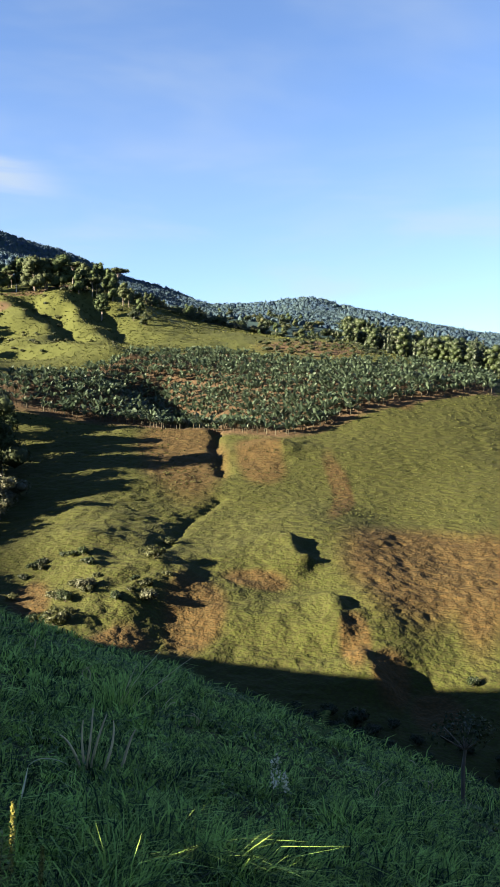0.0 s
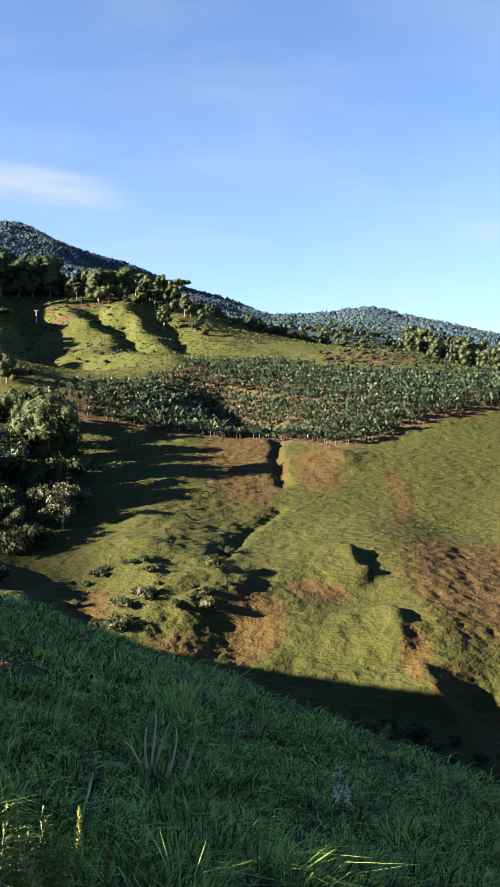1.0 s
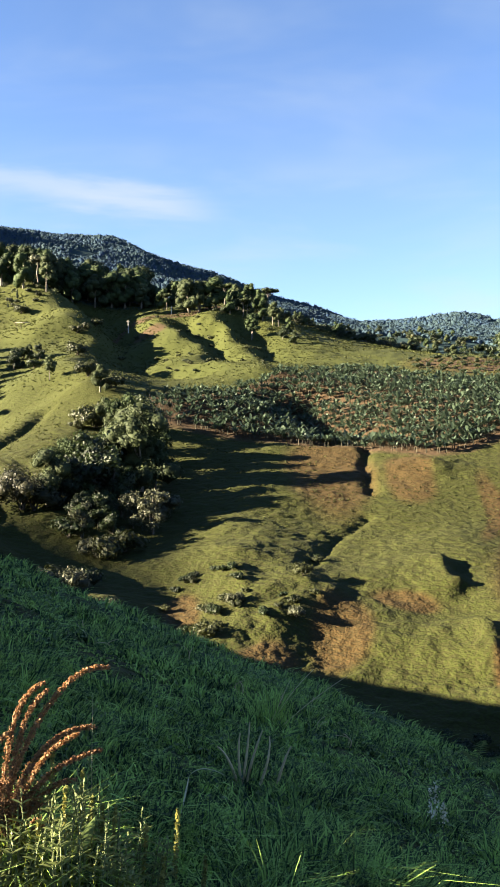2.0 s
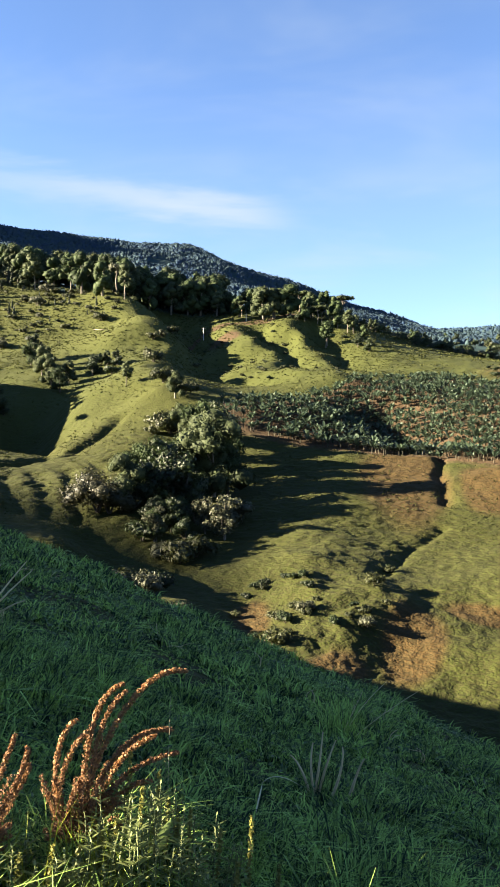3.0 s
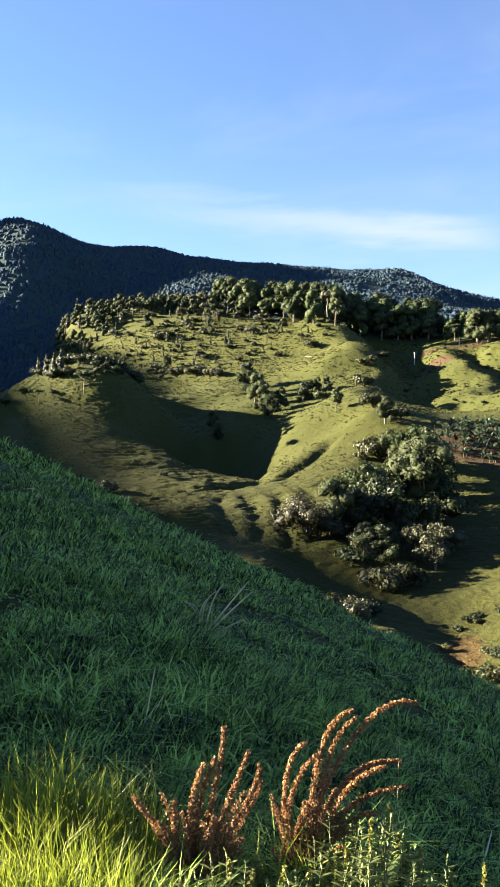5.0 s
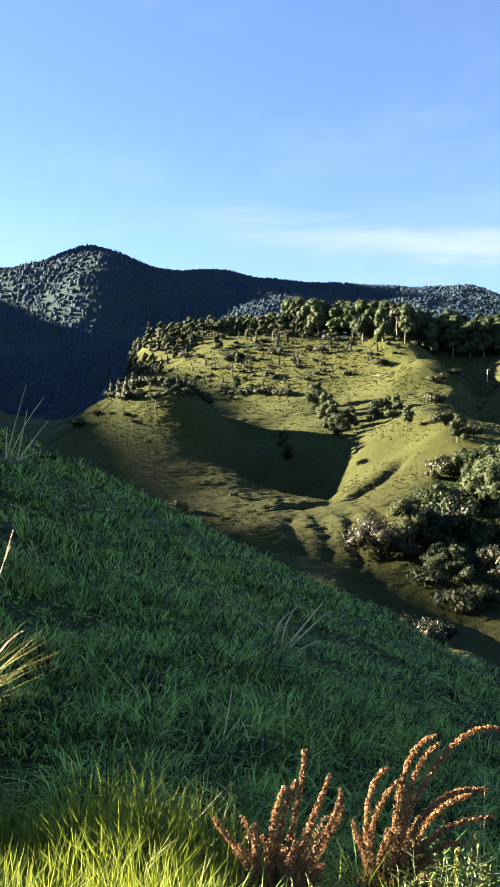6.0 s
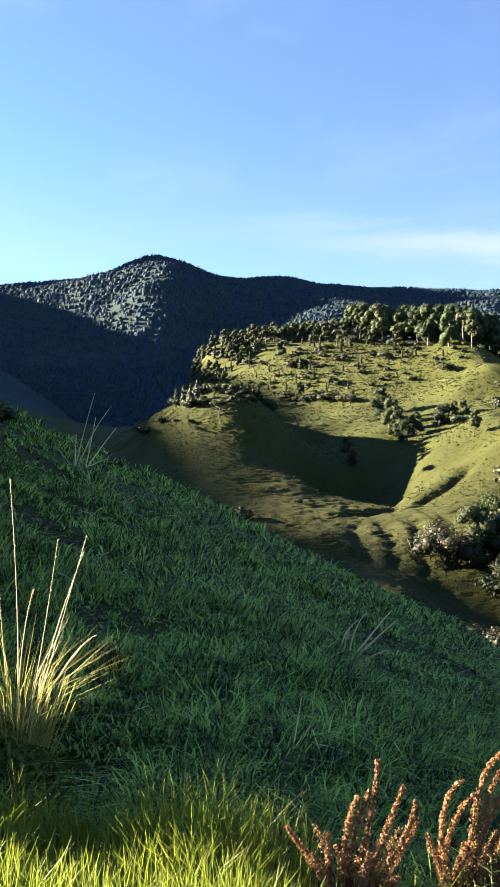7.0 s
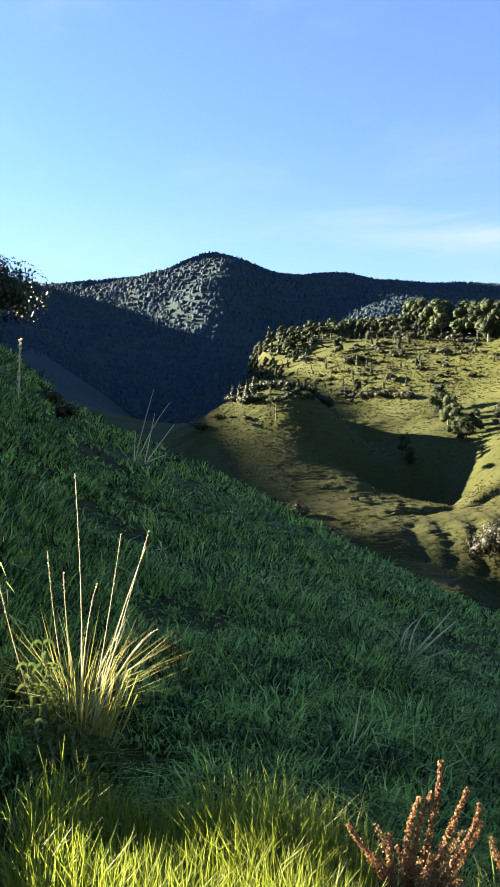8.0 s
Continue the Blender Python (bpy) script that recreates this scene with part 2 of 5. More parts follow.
landform("dome", (17.2, 205, -10.4), (12.2, 168, -17.6), (17.3, 150, -20.3), (10.3, 143, -21.8), (13.4, 118, -24.1), (17.4, 106, -24.8), (17.5, 82, -28.9), (12.7, 97, -26.5), (6.3, 108.5, -23.3), (5.7, 125, -21.7), (8.3, 96.5, -25.2), (10.4, 87.5, -27.6), (12.4, 82.5, -30.2), (6.3, 160, -18.1), (6.3, 178, -12.8))
landform("centre spur", (4.7, 134, -21.1), (1.5, 125, -22.3), (-1.7, 117, -23.2), (-4.6, 111, -23.8), (3.9, 107, -24.5), (-0.1, 105, -24.8), (-3.8, 102.5, -24.9), (5.9, 97, -26.2), (1.9, 95.5, -26.6), (-2.2, 95.5, -26.5), (-5.8, 95, -26.9), (6.8, 88.5, -27.6), (2.7, 88.8, -27.8), (-1, 89.5, -28), (8.4, 82.5, -28.5), (4.7, 82.5, -28.7), (1.5, 83, -28.9), (2.3, 152, -19.3), (-0.1, 139, -21.5), (1.5, 164, -16.3))
landform("left gully", (-9.8, 101.5, -23.5), (-10.6, 93, -25.3), (-7, 99, -24.5))
landform("left pasture", (-4.5, 137, -22), (-7.7, 144, -20), (-7.7, 163, -16), (-11.2, 152, -17.8), (-3.7, 165, -16.4), (-5.7, 180, -12.9), (-9.6, 180, -12.7), (-12, 142, -19.4), (-9.3, 122, -21.7), (-6.6, 113, -22.6))
landform("mound", (-14.3, 132, -21.3), (-11.7, 123, -21.3), (-16.2, 127, -22.9), (-9.7, 111, -22.7))
landform("mound foot", (-15.6, 99, -25.8), (-13.7, 95, -25.6), (-16.7, 111, -25.1))
landform("valley floor", (-7, 78, -28.1), (2.3, 70, -29.2), (14.3, 68, -30.5))
landform("hidden valley", (-19, 75, -26), (-26, 90, -25), (-35, 110, -22), (-45, 135, -18), (-55, 175, -10), (-62, 230, -2), (19, 66, -31))
landform("under the near slope", (-62, 40, -6), (-45, 40, -12), (-30, 40, -16), (-10, 40, -20), (10, 40, -24))
landform("lee of the far ridge", (-62, 2300, 220), (-45, 2300, 200), (-30, 2400, 180), (-15, 2300, 120), (0, 2200, 60), (15, 1800, 10), (-62, 1400, 310))

forms = np.array(forms, float)


def plan(bearing, reach):
    return np.stack([bearing / 5.0, np.log(reach) * 7.0], -1)


def hills(bearing, reach):
    """Height of the far side of the valley: a smooth skin over the landforms."""
    q = plan(np.clip(bearing, -66, 22), np.clip(reach, 35, 2600))
    out = np.empty(len(q))
    for i in range(0, len(q), 20000):
        part_q = q[i:i + 20000]
        d = np.sqrt(((part_q[:, None, :] - FORM_PLAN[None]) ** 2).sum(-1) + 0.12)
        out[i:i + 20000] = d @ FORM_WEIGHT[:-3] + FORM_WEIGHT[-3] + part_q @ FORM_WEIGHT[-2:]
    return out * np.clip(reach, 35, 2600)


FORM_PLAN = plan(forms[:, 0], forms[:, 1])
count = len(forms)
system = np.zeros((count + 3, count + 3))
system[:count, :count] = np.sqrt(((FORM_PLAN[:, None] - FORM_PLAN[None]) ** 2).sum(-1) + 0.12) - np.eye(count) * 0.004
system[:count, count], system[count, :count] = 1, 1
system[:count, count + 1:], system[count + 1:, :count] = FORM_PLAN, FORM_PLAN.T
FORM_WEIGHT = np.linalg.solve(system, np.r_[forms[:, 2] / forms[:, 1], 0, 0, 0])



def cells(x, y, size):
    """Trodden hummocks of about that size in metres: 1 on their tops, 0 in the pits between them."""
    u, v = x / size, y / size
    i, j = np.floor(u).astype(int), np.floor(v).astype(int)
    best = np.full(x.shape, 9.0)
    for p in (-1, 0, 1):
        for q in (-1, 0, 1):
            a, b = (i + p) % 256, (j + q) % 256
            best = np.minimum(best, (i + p + LATTICE[a, b] - u) ** 2 + (j + q + LATTICE[b, a - 91] - v) ** 2)
    return 1 - np.clip(best / 0.6, 0, 1)


LATTICE = np.random.default_rng(7).random((256, 256))


def rough(x, y, size):
    """Smooth value noise in -1..1 with bumps of about that size in metres."""
    u, v = x / size + 40.3, y / size + 91.7
    i, j = np.floor(u).astype(int), np.floor(v).astype(int)
    a, b = u - i, v - j
    a, b = a * a * (3 - 2 * a), b * b * (3 - 2 * b)
    g = lambda p, q: LATTICE[p % 256, q % 256]
    return 2 * ((g(i, j) * (1 - a) + g(i + 1, j) * a) * (1 - b) + (g(i, j + 1) * (1 - a) + g(i + 1, j + 1) * a) * b) - 1


def smooth(v, low, high):
    k = np.clip((v - low) / (high - low), 0, 1)
    return k * k * (3 - 2 * k)


WEST_CREST = (0, 404, 412, 415, 412, 405, 406, 409, 412, 427, 430, 428, 428, 449, 440, 433, 434, 430, 300, 0)    # heights of the unseen mountain between valley and sun, fitted to shadow edges
ROUNDING = 0.0012
LEFT_RISE = (-0.12, -0.10, -0.025, 0.125, 0.25, 0.197, 0.088)    # the hill goes on rising beside the view


def near_slope(bearing, reach):
    """The convex hillside on which the camera is held, steeper downhill and rounding off below."""
    a = np.radians(bearing)
    brow = np.minimum(-0.076 - 0.330 * np.cos(a) - 0.386 * np.sin(a), 0.13)
    left = np.interp(bearing, [-180, -135, -112, -95, -80, -66, -58], LEFT_RISE)
    brow = np.where(bearing < -58, left, brow)
    brow = np.where(bearing > 60, brow * (1 - smooth(bearing, 60, 120)) - 0.12 * smooth(bearing, 60, 120), brow)
    bend = np.interp(bearing, [-60, -37, -20, 0, 18], [0.0015, 0.0016, 0.0028, 0.0053, 0.0062])
    fall = -brow - 2 * np.sqrt(EYE * bend)
    over = ROUNDING * np.maximum(reach - 45, 0) ** 2 * smooth(-bearing, 50, 60)    # the hill beside the view rounds off
    bench = 2.0 + 10.0 * smooth(-bearing, 13, 32)    # a level standing place on the left
    return -(fall * reach + bend * reach ** 2) * reach ** 2 / (reach ** 2 + bench) - over


def run_of(stations):
    """Plan points along a line of (bearing, range) stations."""
    b, r = np.radians([p[0] for p in stations]), np.array([p[1] for p in stations], float)
    return np.stack([r * np.sin(b), r * np.cos(b)], -1)


def off_line(x, y, stations):
    """Distance of x, y from that line."""
    line, best = run_of(stations), np.full(x.shape, 1e9)
    for p, q in zip(line[:-1], line[1:]):
        d = q - p
        k = np.clip(((x - p[0]) * d[0] + (y - p[1]) * d[1]) / (d @ d), 0, 1)
        best = np.minimum(best, np.hypot(x - p[0] - k * d[0], y - p[1] - k * d[1]))
    return best


# water-cut gullies and grassy spurs: depth (minus) or height, half width, and the line they take
FOLDS = [
    (-1.3, 1.3, (-2.3, 197), (-2.4, 183), (-1.9, 164)),
    (-0.75, 1.2, (-2.2, 151), (-3.1, 145), (-4.6, 136), (-6.6, 118)),
    (-0.6, 1.6, (-7, 106), (-9.8, 101), (-10.6, 92)),
    (1.1, 6, (-1.1, 178), (0.6, 180), (2.2, 178)),
    (0.9, 5, (-8.4, 196), (-3.4, 195)),
    (1.1, 6, (-16.4, 127), (-14.4, 125), (-12.0, 123)),
    (-7, 12, (-7, 243), (-5.6, 224), (-4.3, 212)),
    (-7, 15, (-19.7, 388), (-18.6, 351), (-17, 301)),
    (-4.5, 9, (-14.7, 404), (-12.8, 358), (-12.1, 335)),
    (-5, 9, (-11, 410), (-9.5, 371), (-8.9, 335)),
    (-9, 16, (-22.1, 458), (-20.5, 441), (-19.9, 405)),
    (-13, 20, (-35.9, 311), (-33.9, 275), (-32.8, 239)),
    (4.5, 22, (-42.2, 302), (-39.4, 265), (-37.3, 235)),
    (1, 18, (-45.4, 303), (-42.2, 303), (-39, 296)),
    (22, 45, (-45.8, 1254), (-46, 1109), (-46.2, 1023)),
    (-40, 80, (-42.6, 1195), (-43.2, 1020)),
    (-40, 80, (-39.6, 1131), (-40.2, 1006)),
    (7, 18, (-24.5, 449), (-24.1, 412), (-23.7, 372)),
    (8, 20, (-22.1, 374), (-21.7, 317), (-22.1, 240)),
    (4, 9, (-16.9, 406), (-15.2, 372), (-13.5, 334)),
    (4, 9, (-13.1, 406), (-11.8, 378), (-10.1, 329)),
    (4, 12, (-15.8, 309), (-12.8, 303), (-9.8, 284)),
    (-1.7, 2.4, (-30.1, 226), (-29.4, 206), (-30.7, 196), (-32.3, 190)),
    (-1.5, 1.9, (-28.2, 200), (-26.6, 213), (-24.7, 232)),
    (1.0, 4, (-38.5, 222), (-35.3, 226), (-32.5, 230), (-30.5, 230)),
    (-1.0, 2.4, (-32.4, 176), (-31.8, 150)),
    (-1.0, 2.2, (-30.2, 178), (-29.5, 147)),
    (-1.0, 2.2, (-28.2, 181), (-27.6, 147)),
    (-0.9, 2.2, (-26.3, 182), (-25.6, 150)),
    (0.9, 7, (4.1, 140), (1.0, 128), (-2.6, 116), (-4.4, 108)),
    (0.6, 8, (-6.0, 130), (-9.5, 137)),
]

# brown, trodden pasture: bearing and range of the middle, half widths of both
DRY = [(12.6, 121, 5.8, 23), (16.4, 117, 2.2, 25), (8, 94, 1.2, 6.5), (10.3, 88, 1.5, 5), (13.1, 84, 1.8, 4), (5.9, 155, 0.9, 20), (10.6, 209, 1.1, 6.5),
       (-3.8, 102, 2.2, 8.5), (0.3, 112, 2.5, 3), (-8.6, 94, 2.8, 5.5), (-16, 105, 1.7, 7.5), (-4.9, 181, 3, 30.5), (0.3, 173, 2, 11.5), (4.6, 312, 4.6, 34)]

# cut banks: height, and the line of the brow with the high ground on its left, from far to near
BANKS = [
    (1.9, (1.0, 126), (2.5, 120), (3.3, 112), (2.5, 106)),
    (1.75, (4.3, 104), (5.6, 98), (6.3, 92), (5.9, 87)),
    (1.2, (7.3, 88), (8.6, 83.5), (9.5, 78)),
    (0.9, (-12.1, 119), (-11.4, 112), (-11.5, 106)),
    (0.5, (1.1, 186), (2.4, 176), (2.2, 170)),
    (0.5, (-5.1, 114), (-5.1, 104), (-5.8, 100)),
    (0.5, (-8.2, 104), (-9.3, 98), (-10.4, 92)),
]


def bank_rise(x, y, height, stations):
    """Ground raised towards a brow, which breaks off steeply on its right."""
    line = run_of(stations)
    lengths = np.hypot(*np.diff(line, axis=0).T)
    starts, total = np.r_[0, np.cumsum(lengths)[:-1]], lengths.sum()
    best, side, along = np.full(x.shape, 1e9), np.ones(x.shape), np.zeros(x.shape)
    for p, q, first, long in zip(line[:-1], line[1:], starts, lengths):
        d = (q - p) / long
        k = np.clip((x - p[0]) * d[0] + (y - p[1]) * d[1], 0, long)
        off = np.hypot(x - p[0] - k * d[0], y - p[1] - k * d[1])
        nearer = off < best
        best = np.where(nearer, off, best)
        side = np.where(nearer, d[1] * (x - p[0]) - d[0] * (y - p[1]), side)
        along = np.where(nearer, (first + k) / total, along)
    ends = smooth(along, 0, 0.3) * (1 - smooth(along, 0.7, 1))
    best = np.maximum(best + rough(x, y, 5) * .7 + rough(y, x, 2.2) * .35, 0)
    return height * ends * np.where(side > 0, np.exp(-best / 6.0), np.exp(-(best / 1.9) ** 2))


def blob(bearing, reach, b0, r0, bw, rw):
    """1 inside an oval cover patch round bearing b0 and range r0, fading out."""
    d = np.sqrt(((bearing - b0) / bw) ** 2 + ((reach - r0) / rw) ** 2)
    return 1 - smooth(d, 0.25, 1.5)


def land_height(x, y):
    """Height of the ground at x, y."""
    x, y = np.asarray(x, float), np.asarray(y, float)
    shape = x.shape
    x, y = x.ravel(), y.ravel()
    bearing, reach = np.degrees(np.arctan2(x, y)), np.hypot(x, y)
    far = hills(bearing, reach)
    out_of_view = smooth(np.where(bearing > 0, bearing - 21, -64 - bearing), 0, 35)
    far = far * (1 - out_of_view) + out_of_view * (-0.02 * reach)
    # a long mountain crest across the way to the sun, beside the view
    toward, along = -0.951 * x - 0.309 * y, -0.309 * x + 0.951 * y
    crest = np.interp(along, [50, 104, 110, 130, 150, 168, 205, 230, 260, 380, 430, 560, 720, 800, 900, 940, 1000, 1150, 1500, 1800], WEST_CREST)
    west = crest * np.exp(-((toward - 1400) / 320) ** 2)
    # a second unseen mountain, added only to put the far ridge in shade
    north_west = np.interp(along, [1040, 1060, 1111, 1140, 1166, 1207, 1320, 1500, 1750, 2100], [0, 600, 640, 700, 775, 830, 830, 850, 800, 0]) * np.exp(-((toward - 1950) / 330) ** 2)
    far = far + np.maximum(0, np.maximum(west, north_west) - far) * smooth(-bearing, 61, 67)
    k = smooth(reach, 60, 110)
    far = far + k * (rough(x, y, 31) * 0.6 + rough(x, y, 17) * 0.5 + rough(x, y, 4.6) * 0.07) + (1 - out_of_view) * smooth(reach, 500, 900) * (rough(x, y, 110) * 7 + rough(x, y, 48) * 4)
    for amount, half, *line in FOLDS:
        edge, lay = run_of(line), half * 3 + 20
        near_by = (x > edge[:, 0].min() - lay) & (x < edge[:, 0].max() + lay) & (y > edge[:, 1].min() - lay) & (y < edge[:, 1].max() + lay)
        if near_by.any():
            xs, ys = x[near_by], y[near_by]
            d = off_line(xs + rough(xs, ys, half * 1.3) * half * 0.35, ys + rough(ys, xs, half * 1.3) * half * 0.35, line) / half
            far[near_by] += amount * np.exp(-d ** 1.6)
    for height, *line in BANKS:
        edge = run_of(line)
        near_by = (x > edge[:, 0].min() - 18) & (x < edge[:, 0].max() + 18) & (y > edge[:, 1].min() - 18) & (y < edge[:, 1].max() + 18)
        if near_by.any():
            xs, ys = x[near_by], y[near_by]
            far[near_by] += bank_rise(xs + rough(xs, ys, 3) * 0.6, ys + rough(ys, xs, 3) * 0.6, height, line)
    # cattle terraces: low treads along the contours, broken up
    step = 0.36 + 0.0028 * np.maximum(0, reach - 90)
    trodden = smooth(rough(x, y, 17) + 0.7 * rough(x, y, 6), -0.35, 0.5) * smooth(reach, 62, 80) * (1 - smooth(reach, 470, 560))
    wave = np.sin(6.283 * (far / step + 0.8 * rough(x, y, 7) + 0.4 * rough(x, y, 2.4)))
    deep = 0.17 + 0.22 * smooth(-bearing, 23, 26) * (1 - smooth(reach, 190, 205)) + 0.13 * smooth(-bearing, 24, 30) * (1 - smooth(reach, 330, 380)) + 0.3 * smooth(-bearing, 36, 40) * smooth(reach, 225, 240) * (1 - smooth(reach, 310, 330))
    far = far + trodden * step * deep * wave + smooth(reach, 62, 80) * (1 - smooth(reach, 300, 420)) * (rough(x, y, 1.3) * 0.10 + rough(x, y, 0.8) * 0.09)
    # tussocks and hummocks that catch the low sun
    humps = smooth(rough(x + 300, y, 26) + 0.6 * rough(x, y + 200, 9), -0.5, 0.35) * smooth(reach, 62, 90) * (1 - smooth(reach, 480, 560))
    close = 1 - smooth(reach, 240, 320)
    far = far + humps * (close * (rough(x, y + far, 3.6) * 0.09 + rough(x, y - far, 1.7) * 0.12) + (1 - close) * (rough(x, y + far, 8) * 0.3 + rough(x, y - far, 3.4) * 0.3))
    here = (reach > 74) & (reach < 240)
    if here.any():
        bs, rs, xs, ys = bearing[here], reach[here], x[here], y[here]
        brown = np.zeros(len(bs))
        for patch in DRY:
            brown = np.maximum(brown, blob(bs, rs, *patch))
        brown = brown * (0.7 + 0.3 * rough(xs, ys, 14))
        size = np.where(rs < 150, 1.0, 1.5)
        far[here] += smooth(rs, 74, 82) * (1 - smooth(rs, 200, 235)) * (0.08 + 0.20 * brown + 0.05 * rough(xs, ys, 9)) * (cells(xs + rough(xs, ys, 2.2) * 0.7, ys * 0.8 + rough(ys, xs, 2.2) * 0.7, size) - 0.5)
    near = near_slope(bearing, reach) + smooth(reach, 2, 8) * (rough(x, y, 3.1) * 0.14 + rough(x, y, 1.4) * 0.10 + rough(x, y, 0.7) * 0.05)
    near = near - 0.22 * np.exp(-((x + 3.5) ** 2 + (y - 1.2) ** 2) / 1.5)    # unseen hollow beside the standing place, added to let sun onto the long grass
    soft_edge = 1.5
    gap = np.clip((near - far) / soft_edge, -1, 1)
    z = np.where(gap >= 1, near, np.where(gap <= -1, far, (near + far) / 2 + soft_edge * (gap * gap + 1) / 4))
    return z.reshape(shape)


def ground_at(bearing, reach):
    x, y = reach * math.sin(radians(bearing)), reach * math.cos(radians(bearing))
    return Vector((x, y, float(land_height(x, y))))


def mesh_of(name, verts, faces, material, smooth_faces=False):
    """A mesh from arrays: verts (n, 3), faces (m, 3) or (m, 4)."""
    verts, faces = np.asarray(verts, np.float32), np.asarray(faces, np.int32)
    me = bpy.data.meshes.new(name)
    me.vertices.add(len(verts))
    me.vertices.foreach_set("co", verts.ravel())
    me.loops.add(faces.size)
    me.loops.foreach_set("vertex_index", faces.ravel())
    me.polygons.add(len(faces))
    me.polygons.foreach_set("loop_start", np.arange(0, faces.size, faces.shape[1], dtype=np.int32))
    if smooth_faces:
        me.polygons.foreach_set("use_smooth", np.ones(len(faces), bool))
    me.update(calc_edges=True)
    if material is not None:
        me.materials.append(material)
    return me


def build_ground():
    bearings = np.concatenate([np.arange(-64, 20.001, 0.19), np.arange(24, 246, 4.0), np.arange(247, 286, 0.75), np.arange(288, 296, 4.0)])
    radii = np.concatenate([[0.0005, 0.12, 0.3], np.geomspace(0.5, 30, 110), np.geomspace(31, 68, 30), np.arange(69, 78, 0.65), np.arange(78, 150, 0.36), np.arange(150, 220, 0.5), np.arange(220, 340, 0.7), np.geomspace(341, 620, 110), np.geomspace(627, 4800, 110)])
    bb, rr = np.meshgrid(bearings, radii)
    bb = np.where(bb > 180, bb - 360, bb)
    x, y = rr * np.sin(np.radians(bb)), rr * np.cos(np.radians(bb))
    z = land_height(x, y)
    nr, nb = bb.shape
    verts = np.stack([x, y, z], -1).reshape(-1, 3)
    k = np.arange(nr * nb).reshape(nr, nb)
    k2 = np.roll(k, -1, 1)
    faces = np.stack([k[:-1], k[1:], k2[1:], k2[:-1]], -1).reshape(-1, 4)
    me = mesh_of("ground", verts, faces, LAND, True)
    b, r = bb.ravel(), rr.ravel()
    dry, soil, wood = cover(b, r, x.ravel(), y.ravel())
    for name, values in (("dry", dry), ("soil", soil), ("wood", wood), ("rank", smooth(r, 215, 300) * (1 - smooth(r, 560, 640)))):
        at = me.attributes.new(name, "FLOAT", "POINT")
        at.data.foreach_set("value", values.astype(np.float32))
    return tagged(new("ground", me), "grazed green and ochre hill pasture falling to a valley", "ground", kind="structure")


def cover(b, r, x, y):
    """How dry, how bare and how wooded the ground is."""
    dry = np.zeros_like(b)
    true_b, true_r = b, r
    b, r = b + rough(x, y, 24) * 110 / np.maximum(r, 60) + rough(x, y, 9) * 50 / np.maximum(r, 60), r + rough(y, x, 24) * 8
    for patch in DRY:
        dry = np.maximum(dry, np.minimum(1.25 * blob(b, r, *patch), 1))
    for patch in ((-44, 300, 4, 22), (-34, 450, 9, 60), (-15, 378, 5, 32), (-25, 420, 4, 30)):
        dry = np.maximum(dry, 0.3 * blob(b, r, *patch))
    dry = np.clip(dry + 0.12 * smooth(true_b, -16, -8) * (1 - smooth(true_r, 380, 420)), 0, 1)
    b, r = true_b, true_r
    soil = np.maximum(blob(b, r, 4.9, 318, 4.6, 30), np.where((np.abs(r - np.interp(b, [-21, -20, -18.8, -16.6, -14.3, -11.7], [375, 405, 421, 420, 421, 436])) < 4.5) & (b > -21) & (b < -11), 0.75, 0))
    low = np.interp(b, [-17, -11.5, -2.5, 2.3, 4.7, 8.3, 16.4], [214, 206, 197, 187, 192, 206, 237])
    soil = np.maximum(soil, np.where((np.abs(r - low + 1) < 1.8) & (np.abs(b) < 17), 0.7, 0))
    soil = np.maximum(soil, 0.8 * blob(b, r, -17.4, 392, 1.5, 9))
    soil = np.maximum(soil, 0.95 * plantation(b, r))
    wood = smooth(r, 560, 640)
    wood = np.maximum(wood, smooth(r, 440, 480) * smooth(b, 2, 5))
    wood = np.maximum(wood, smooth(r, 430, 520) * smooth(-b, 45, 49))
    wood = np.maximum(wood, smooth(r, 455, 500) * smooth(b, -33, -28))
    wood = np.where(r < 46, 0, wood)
    soil = np.where(r < 46, 0.5, soil)    # dark earth between the tufts
    return dry, soil, wood


def plantation(b, r):
    low = np.interp(b, [-17, -11.5, -2.5, 2.3, 4.7, 8.3, 16.4], [214, 206, 197, 187, 192, 206, 237])
    top = np.interp(b, [-17, -11.5, -7.6, -3.6, -0.5, 3.1, 6.3, 10.2, 16], [236, 258, 283, 302, 285, 272, 270, 280, 282])
    return ((r > low) & (r < top) & (b > -17.5) & (b < 16.8)).astype(float)


ground = build_ground()

# ---- plants: how each kind is made ----
GREEN = make_leaf("leaf_green", (0.008256, 0.01445, 0.006192), (0.03922, 0.05676, 0.0227), 0.25, 0.7, True, 0.5, 0.1)
OLIVE = make_leaf("leaf_olive", (0.01445, 0.02167, 0.01032), (0.0516, 0.06398, 0.0289), 0.25, 0.7, True, 0.5, 0.1)
DARK = make_leaf("leaf_dark", (0.00516, 0.01032, 0.004128), (0.02477, 0.03715, 0.01135))
PALE = make_leaf("leaf_pale_grey", (0.02064, 0.02408, 0.0129), (0.06708, 0.07138, 0.03956))
ROSY = make_leaf("leaf_rosy", (0.01634, 0.01806, 0.0086), (0.0516, 0.04902, 0.02322))
NEEDLE = make_leaf("needle_blue_green", (0.0086, 0.01548, 0.0086), (0.03096, 0.043, 0.02236), 0.15)
